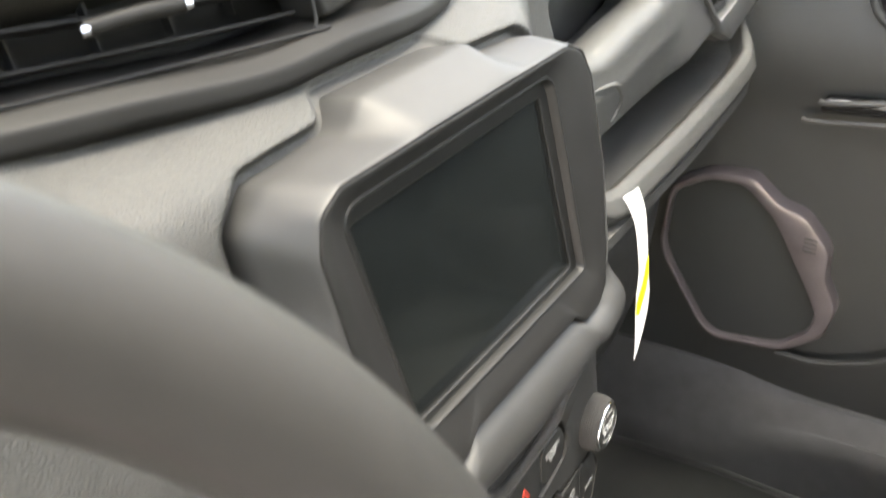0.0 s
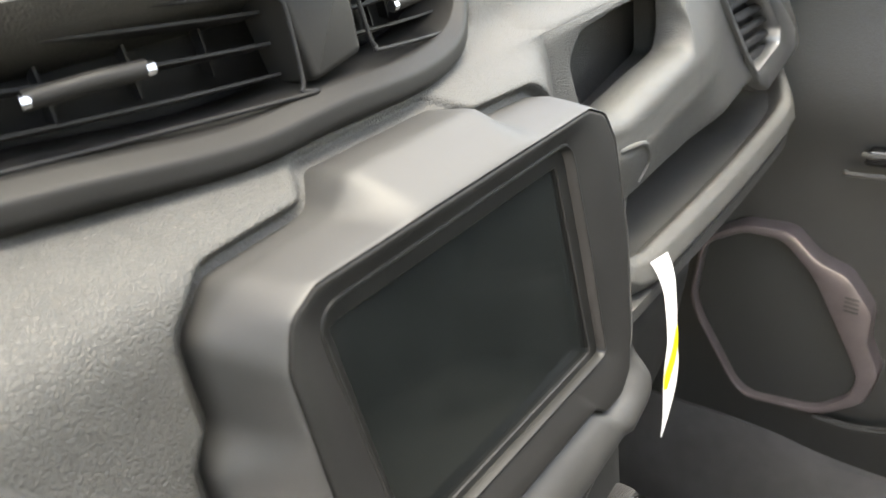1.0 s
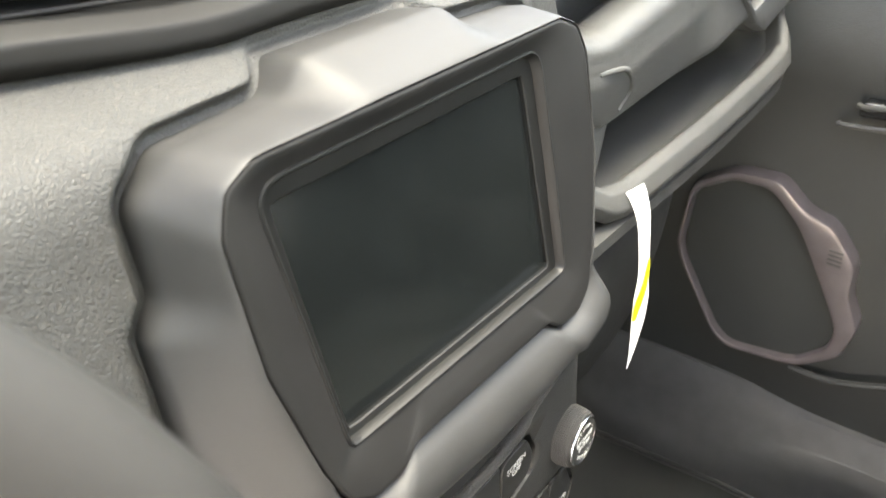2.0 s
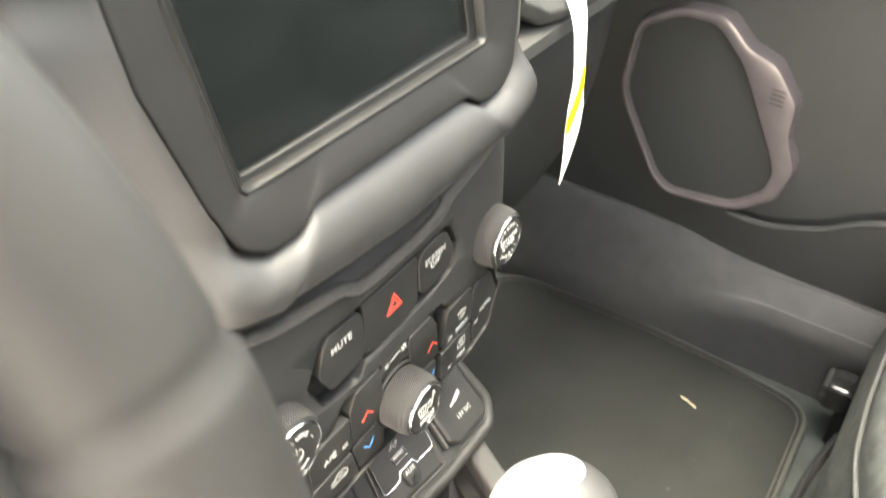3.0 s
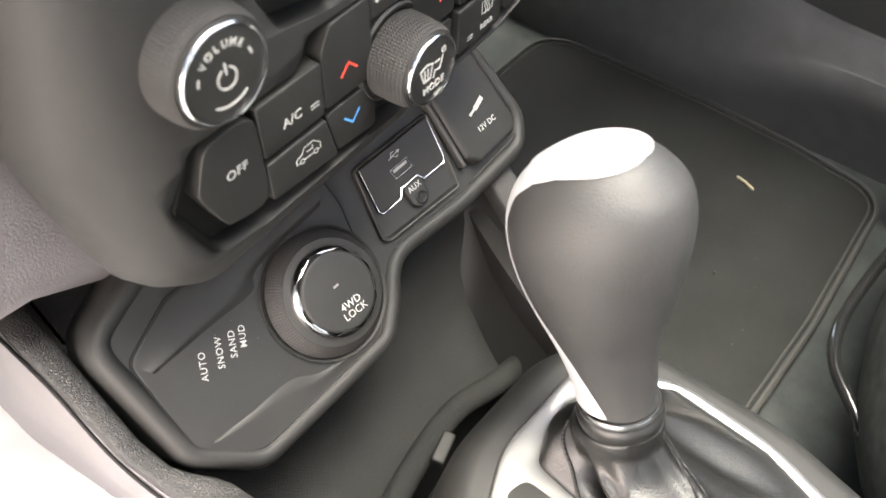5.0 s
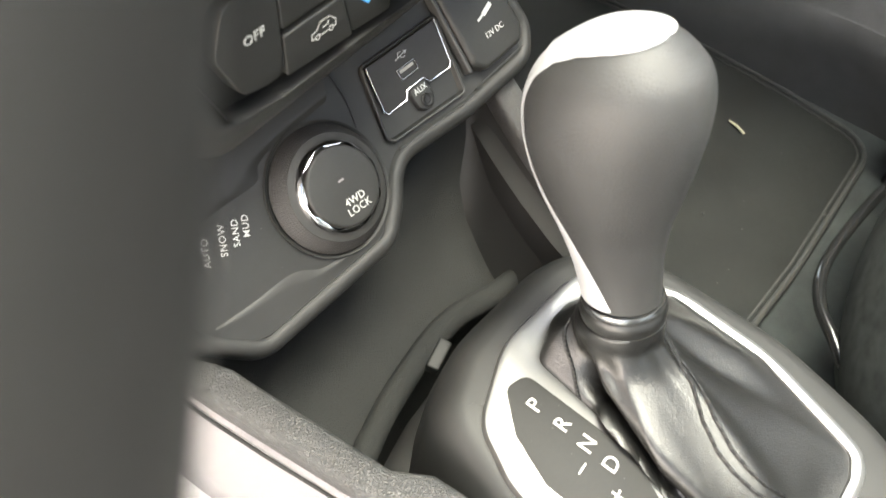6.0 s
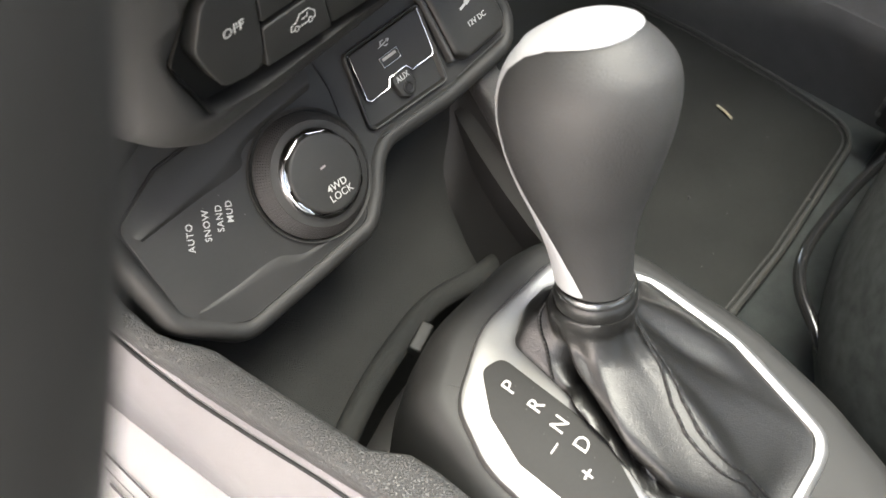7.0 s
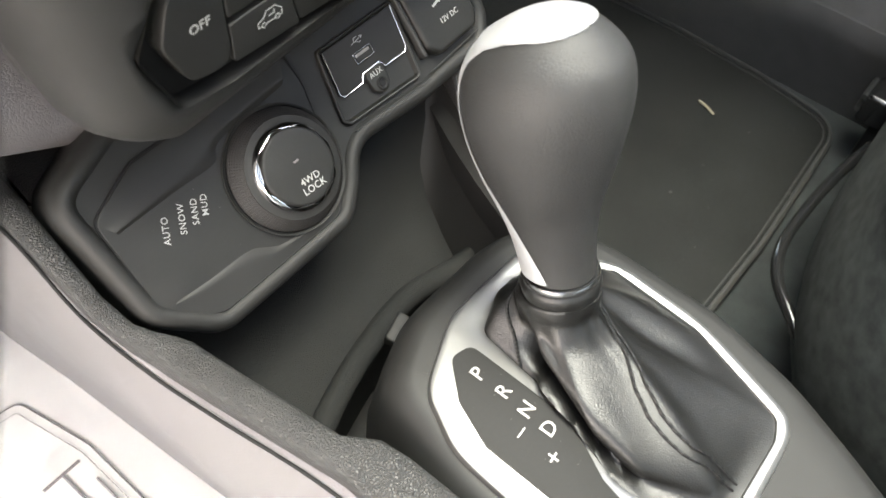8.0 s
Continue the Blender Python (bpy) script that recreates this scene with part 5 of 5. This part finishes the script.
    prof = [(0.06, 0.0160, 0.0165, 0.0), (0.12, 0.0163, 0.0170, 0.0), (0.22, 0.0178, 0.0185, 0.0), (0.34, 0.0210, 0.0220, 0.001), (0.46, 0.0252, 0.0275, 0.002), (0.58, 0.0286, 0.0320, 0.003), (0.70, 0.0304, 0.0345, 0.003), (0.80, 0.0300, 0.0338, 0.002), (0.88, 0.0270, 0.0300, 0.001), (0.94, 0.0212, 0.0220, 0.0), (0.98, 0.0138, 0.0142, 0.0), (0.997, 0.0062, 0.0064, 0.0)]
    sm = catmull([(h, a, b) for h, a, b, o in prof], 14)
    seg = 120
    for p in sm:
        off = 0.0075 * math.sin(math.pi * p.x ** 1.3)
        rows.append([A + axis * (L * p.x) + fwd * (off + p.z * math.sin(2 * math.pi * i / seg)) + rgt * (p.y * math.cos(2 * math.pi * i / seg)) for i in range(seg)])
    grip = part("knob", rings_mesh(rows, cap_start=True, cap_end=True), KNOBLEATHER, sel, "smooth grey-black leather knob")
    # silver insert over the top and down the front-left face
    ins = []
    for k, p in enumerate(sm):
        if p.x < 0.07:
            continue
        h = p.x
        half = float(np.interp(h, (0.07, 0.21, 0.35, 0.5, 0.6, 0.75, 0.85, 0.91, 0.945, 0.962, 0.972, 0.980, 0.986), (1.78, 1.42, 1.12, 0.84, 0.68, 0.56, 0.62, 0.78, 1.05, 1.42, 1.90, 2.45, 3.14159)))
        mid = 1.60
        far = float(np.interp(h, (0.07, 0.21, 0.85, 0.91, 0.945, 0.962, 0.972, 0.980, 0.986), (1.0, 0.8, 0.5, 0.60, 0.80, 1.15, 1.65, 2.35, 3.14159)))
        off = 0.0075 * math.sin(math.pi * h ** 1.3)
        row = []
        for j in range(49):
            a = mid + (half if j > 24 else far) * (j / 24 - 1)
            e = 0.0003 + 0.0009 * (1 - abs(j / 24 - 1) ** 12)
            row.append(A + axis * (L * h + (e if h > 0.9 else 0)) + fwd * (off + (p.z + e) * math.sin(a)) + rgt * ((p.y + e) * math.cos(a)))
        ins.append(row)
    apex = A + axis * (L * 1.004)
    ins.append([apex + fwd * 0.0004 * math.sin(mid + math.pi * (j / 24 - 1)) + rgt * 0.0004 * math.cos(mid + math.pi * (j / 24 - 1)) for j in range(49)])
    part("insert", rings_mesh(ins, closed_loop=False), KNOBSILVER, grip, "bright silver knob insert")


def build_wheel():
    wh = thing("steering_wheel", "leather steering wheel with a stitched rim", "steering wheel")
    C, R, r, tilt = Vector((-0.380, 0.184, 0.734)), 0.184, 0.0178, 0.422
    X, U = Vector((1, 0, 0)), Vector((0, math.sin(tilt), math.cos(tilt)))
    N = X.cross(U)
    seg, ns = 360, 28
    rings = []
    for i in range(seg + 1):
        a = 2 * math.pi * i / seg
        deg = (math.degrees(a) + 180) % 360 - 180
        d = X * math.cos(a) + U * math.sin(a)
        groove = 0.0010 * (math.exp(-((deg - 2) / 0.5) ** 2) + math.exp(-((deg - 178) / 0.8) ** 2) + math.exp(-((deg + 48) / 0.7) ** 2))
        fat = 0.0012 if -48 < deg < 2 else 0.0
        rr = r + fat - groove
        rings.append([C + d * (R + rr * math.cos(2 * math.pi * k / ns)) + N * (rr * 1.05 * math.sin(2 * math.pi * k / ns)) for k in range(ns)])
    bm = rings_mesh(rings)
    bmesh.ops.remove_doubles(bm, verts=bm.verts, dist=1e-6)
    part("rim", bm, RIMLEATHER, wh, "grey-black leather rim", angle=1.5)
    W = Matrix(((X.x, U.x, N.x, C.x), (X.y, U.y, N.y, C.y), (X.z, U.z, N.z, C.z), (0, 0, 0, 1)))
    part("hub", prism(fillet([(-0.075, -0.06), (0.075, -0.06), (0.088, 0.02), (0.05, 0.062), (-0.05, 0.062), (-0.088, 0.02)], 0.03, 6), W, -0.05, 0.012, 0.014, 5), SATIN, wh, "black centre pad")
    for sx in (-1, 1):
        part("spoke", prism(fillet([(0.07 * sx, -0.03), (0.175 * sx, -0.022), (0.175 * sx, 0.022), (0.07 * sx, 0.02)][::sx], 0.008, 4), W, -0.022, -0.004, 0.006, 4), SATIN, wh)
    part("spoke", prism(fillet([(-0.028, -0.175), (0.028, -0.175), (0.022, -0.05), (-0.022, -0.05)], 0.008, 4), W, -0.022, -0.006, 0.006, 4), SATIN, wh)
    part("column", lathe([(0.05, -0.05), (0.055, -0.12), (0.06, -0.24)], W, 32), SATIN, wh, "black column shroud")


def build_door():
    d = thing("passenger_door", "dark passenger door trim with a speaker", "door")
    def fn(y, z):
        return (0.672 - 0.02 * math.exp(-((z - 0.62) / 0.06) ** 2) + 0.015 * max(0, z - 0.7), y, z)
    bm = rings_mesh([[fn(y, z) for z in steps(0.10, 0.86, 30)] + [(0.73, y, 0.86), (0.73, y, 0.10)] for y in steps(-0.75, 0.62, 24)], cap_start=True, cap_end=True)
    part("door_panel", bm, DOORPL, d, "dark grained door panel")
    out = soften(halved([(-0.462, 0.34), (-0.452, 0.435), (-0.405, 0.464), (-0.350, 0.466), (-0.318, 0.436), (-0.285, 0.425), (-0.254, 0.385), (-0.254, 0.345), (-0.236, 0.306), (-0.248, 0.262), (-0.293, 0.228), (-0.392, 0.220)]), 3)
    inn = soften(halved([(-0.455, 0.345), (-0.444, 0.426), (-0.402, 0.450), (-0.360, 0.450), (-0.322, 0.412), (-0.262, 0.298), (-0.268, 0.268), (-0.300, 0.239), (-0.387, 0.229)]), 3)
    inn = inset(inn, -0.003)
    sp = part("speaker_ring", hole_plate(out, inn, DOOR, -0.02, 0.014, 0.004, centre=(-0.35, 0.34)), SPKRING, d, "reddish grey speaker ring")
    part("grille", prism(inset(out, 0.006), DOOR, -0.02, 0.002, 0.001), GRILLE, sp, "black speaker grille")
    bars = strokes([[(-0.008, k * 0.0055), (0.006, k * 0.0055 - 0.001)] for k in range(4)], frame_of((0.6452, 0.2755, 0.383), (0, -1, 0), (0, 0, 1)), 0.0, 0.0016, 0.0006)
    part("lettering", bars, PIPING, sp, "small grey bars on the ring", smooth=False)
    slot = fillet([(-0.288, 0.558), (-0.05, 0.562), (-0.05, 0.582), (-0.284, 0.574)], 0.005, 4)
    part("pull_handle", prism(slot, frame_of((0.655, 0, 0), (0, -1, 0), (0, 0, 1)), -0.01, 0.012, 0.003), GLOSS, d, "dark door pull slot")
    part("bright_strip", tube([(0.6405, 0.287, 0.5715), (0.6335, 0.280, 0.5722), (0.6335, 0.222, 0.5795), (0.6405, 0.214, 0.5800)], 0.0030, 8), LITTRIM, d)
    part("bright_strip", tube(catmull([(0.6405, 0.302, 0.5495), (0.6335, 0.290, 0.5508), (0.6335, 0.20, 0.5565), (0.634, 0.02, 0.565)], 6), 0.0028, 8), LITTRIM, d)
    pk = catmull([(0.653, 0.30, 0.222), (0.648, 0.25, 0.226), (0.646, 0.19, 0.247), (0.646, 0.12, 0.283), (0.646, -0.05, 0.30)], 8)
    part("pocket_edge", tube(pk, 0.0045, 8), DOORPL, d)
    hm = frame_of((0.655, 0, 0), (0, -1, 0), (0, 0, 1))
    dish = [(-0.213 + 0.046 * math.cos(2 * math.pi * i / 48), 0.694 + 0.050 * math.sin(2 * math.pi * i / 48)) for i in range(48)]
    dish_in = [(-0.213 + 0.037 * math.cos(2 * math.pi * i / 48), 0.694 + 0.041 * math.sin(2 * math.pi * i / 48)) for i in range(48)]
    rel = part("release_dish", hole_plate(dish, dish_in, hm, -0.02, 0.006, 0.004, centre=(-0.213, 0.694)), DOORPL, d, "dark dished door release")
    part("dish_back", prism([Vector(p) for p in dish_in], hm, -0.02, 0.001, 0.001), GLOSS, rel)
    part("release_lever", prism(fillet([(-0.226, 0.668), (-0.180, 0.672), (-0.182, 0.716), (-0.222, 0.714)], 0.008, 4), hm, -0.004, 0.010, 0.004), CHROME, rel, "bright door release lever")
    part("armrest", box(0.60, -0.60, 0.47, 0.67, -0.02, 0.53, 0.02), DOORPL, d)


def build_mats():
    mt = thing("floor_mat", "black carpet floor mat with bound edge", "floor mat")
    out = fillet([(0.20, 0.118), (0.40, 0.113), (0.622, 0.122), (0.638, 0.24), (0.642, 0.36), (0.630, 0.60), (0.20, 0.60)], [0.03, 0.3, 0.055, 0.1, 0.1, 0.06, 0.03], 14)
    sheet = prism(out, Matrix(), -0.011, 0.0, 0.002)
    part("carpet", sheet, MAT, mt)
    e = [Vector((p.x, p.y, 0.0012)) for p in inset(out, 0.004)]
    part("binding", tube(e, 0.0036, 8, closed=True, flat=0.7), MATEDGE, mt, "grey bound edge")
    e = [Vector((p.x, p.y, 0.0006)) for p in inset(out, 0.0115)]
    part("binding_seam", tube(e, 0.0014, 6, closed=True, flat=0.7), MATEDGE, mt)
    st = thing("straw", "short piece of dry straw on the mat", "straw")
    part("stalk", tube([(0.5415, 0.270, 0.002), (0.5375, 0.2585, 0.0035), (0.534, 0.247, 0.002)], 0.0013, 6), STRAW, st)
    rng = random.Random(4)
    sp = thing("crumbs", "few pale crumbs lying on the mat", "crumbs", kind="stuff")
    bm = bmesh.new()
    spots = [(0.399, 0.225), (0.486, 0.126), (0.445, 0.20), (0.36, 0.21), (0.47, 0.28), (0.53, 0.33)] + [(rng.uniform(0.27, 0.62), rng.uniform(0.14, 0.42)) for _ in range(14)]
    for i, (x, y) in enumerate(spots):
        s = 0.0018 if i < 2 else rng.uniform(0.0004, 0.0009)
        bmesh.ops.create_icosphere(bm, subdivisions=1, radius=s, matrix=Matrix.Translation((x, y, s * 0.6)))
    part("crumb_scatter", bm, MATEDGE, sp)
    # printed paper sheet in the driver's footwell
    pp = thing("paper_mat", "white paper floor cover with a printed frame", "paper mat")
    bm = rings_mesh([[(x, y, -0.006 + 0.004 * math.sin(9 * x + 7 * y) * math.sin(13 * y) + 1.1 * max(0, y - 0.52) ** 2) for x in steps(-0.62, -0.130, 20)] for y in steps(-0.25, 0.66, 30)], closed_loop=False)
    bmesh.ops.solidify(bm, geom=bm.faces[:], thickness=0.0008)
    part("sheet", bm, PAPER, pp)
    def lay(x, y):
        return Vector((x, y, -0.0045 + 0.004 * math.sin(9 * x + 7 * y) * math.sin(13 * y) + 1.1 * max(0, y - 0.52) ** 2))
    fr = fillet([(-0.176, 0.02), (-0.176, 0.46), (-0.192, 0.535), (-0.25, 0.545), (-0.56, 0.545), (-0.60, 0.46), (-0.60, 0.02)], 0.012, 5)
    for d, w in ((0.0, 0.0010), (0.008, 0.0004)):
        pts = inset(fr, d)
        dense = []
        for a, b in zip(pts, pts[1:] + pts[:1]):
            k = max(1, int((b - a).length / 0.02))
            dense += [a.lerp(b, i / k) for i in range(k)]
        part("printed_line", tube([lay(p.x, p.y) for p in dense], w, 6, closed=True, flat=0.6), INK, pp, "grey printed line")
    for x0, y0, x1, y1 in ((-0.225, 0.455, -0.190, 0.455), (-0.207, 0.455, -0.207, 0.40), (-0.19, 0.432, -0.19, 0.37), (-0.235, 0.40, -0.235, 0.34)):
        part("printed_bar", tube([lay(x0 + (x1 - x0) * i / 6, y0 + (y1 - y0) * i / 6) for i in range(7)], 0.0013, 6, flat=0.6), INK, pp)


def build_seat():
    s = thing("passenger_seat", "black fabric passenger seat with grey piping", "seat")
    front = [(0.700, 0.070), (0.62, 0.090), (0.50, 0.088), (0.40, 0.086), (0.33, 0.079), (0.26, 0.060), (0.205, 0.030), (0.165, -0.025), (0.148, -0.09), (0.145, -0.20), (0.150, -0.45), (0.700, -0.45)]
    plan = soften(halved(front), 3)
    def layers(rows, cap):
        return rings_mesh([[(p.x, p.y, z) for p in inset(plan, d)] for d, z in rows], cap_end=cap, cap_start=cap)
    part("skirt", layers(((0.030, 0.045), (0.010, 0.075), (0.001, 0.110), (0.0, 0.15), (0.004, 0.20), (0.010, 0.246)), True), FABRIC, s, "black fabric skirt under the cushion")
    part("cushion", layers(((0.012, 0.246), (0.0105, 0.256), (0.012, 0.275), (0.018, 0.295), (0.032, 0.312), (0.055, 0.322), (0.08, 0.325)), True), FABRIC, s)
    pipe = [(p.x, p.y, 0.250) for p in inset(plan, 0.0095)]
    part("piping", tube(pipe, 0.0026, 8, closed=True), PIPING, s, "grey stitched piping")
    part("backrest", box(0.25, -0.62, 0.28, 0.70, -0.47, 0.95, 0.05), FABRIC, s)
    part("seat_base", box(0.30, -0.45, 0.0, 0.62, -0.02, 0.12, 0.01), SATIN, s)
    part("slide_bar", tube(catmull([(0.50, 0.086, 0.095), (0.43, 0.096, 0.10), (0.36, 0.100, 0.10), (0.318, 0.097, 0.10), (0.287, 0.084, 0.10), (0.262, 0.060, 0.10), (0.243, 0.03, 0.09), (0.24, -0.02, 0.07)], 8), 0.0055, 12), GLOSS, s, "gloss black slide bar")
    rail = thing("seat_rail", "black seat rail end on the carpet", "seat rail")
    part("rail", box(0.588, -0.40, -0.012, 0.622, 0.10, 0.05, 0.004), SATIN, rail)
    part("rail_cap", box(0.582, 0.085, 0.05, 0.625, 0.118, 0.085, 0.006), GLOSS, rail)
    for z in (0.060, 0.077):
        part("bright_bar", tube([(0.586, 0.1195, z), (0.621, 0.1195, z)], 0.0035, 8), SILVER, rail, "bright bar on the rail end")


def build_dust():
    rng = random.Random(11)
    d = thing("dust", "fine pale dust specks on the console surfaces", "dust", kind="stuff")
    bm = bmesh.new()
    def speck(p):
        bmesh.ops.create_icosphere(bm, subdivisions=1, radius=rng.uniform(0.00014, 0.00032), matrix=Matrix.Translation(p))
    for _ in range(70):
        speck((rng.uniform(-0.11, 0.06), rng.uniform(0.255, 0.275), 0.2485))
    for _ in range(22):
        speck(PLT @ Vector((rng.uniform(-0.080, -0.056), rng.uniform(-0.02, 0.07), 0.0046)))
    for _ in range(26):
        speck(LOW @ Vector((rng.uniform(-0.12, -0.03), rng.uniform(-0.03, 0.012), 0.0023)))
    part("specks", bm, MATEDGE, d)


def build_tag():
    t = thing("paper_tag", "white and yellow paper tag hanging under the dashboard", "tag")
    rows = []
    for i in range(25):
        w = i / 24
        z = 0.632 - 0.150 * w
        T, Bt, rv = Vector((0.249, 0.336, 0.628)), Vector((0.229, 0.325, 0.486)), Vector((0.616, -0.788, 0))
        c = T.lerp(Bt, w) + rv * (0.0066 * math.sin(math.pi * w) ** 0.8 - 0.0045 * max(0.0, 1 - w / 0.2) ** 2)
        half = float(np.interp(w, (0, 0.08, 0.2, 0.45, 0.58, 0.7, 1.0), (0.0075, 0.0065, 0.0050, 0.0040, 0.0062, 0.0058, 0.0004)))
        d = (rv + Vector((0.2, 0.25, 0.35 - 0.5 * w))).normalized() * half
        rows.append([c - d, c, c + d])
    bm = rings_mesh(rows, closed_loop=False)
    bmesh.ops.solidify(bm, geom=bm.faces[:], thickness=0.0005)
    part("card", bm, TAGWHITE, t)
    band = [[p + Vector((-0.0012, -0.0012, 0.0)) for p in r] for r in rows[9:18]]
    for i, r in enumerate(band):
        k = i / 8
        left, right = r[0].copy(), r[2].copy()
        r[0] = left.lerp(right, max(0, 0.85 - 1.1 * k))
        r[2] = left.lerp(right, min(1, 1.25 - k))
        r[1] = r[0].lerp(r[2], 0.5)
    bm = rings_mesh(band, closed_loop=False)
    bmesh.ops.solidify(bm, geom=bm.faces[:], thickness=0.0003)
    part("yellow_band", bm, YELLOW, t, "bright yellow printed band")


build_ground()
build_cabin()
build_dashboard()
build_vents()
build_display()
build_controls()
build_switch_panel()
build_console()
build_selector()
build_wheel()
build_door()
build_mats()
build_seat()
build_tag()

build_dust()
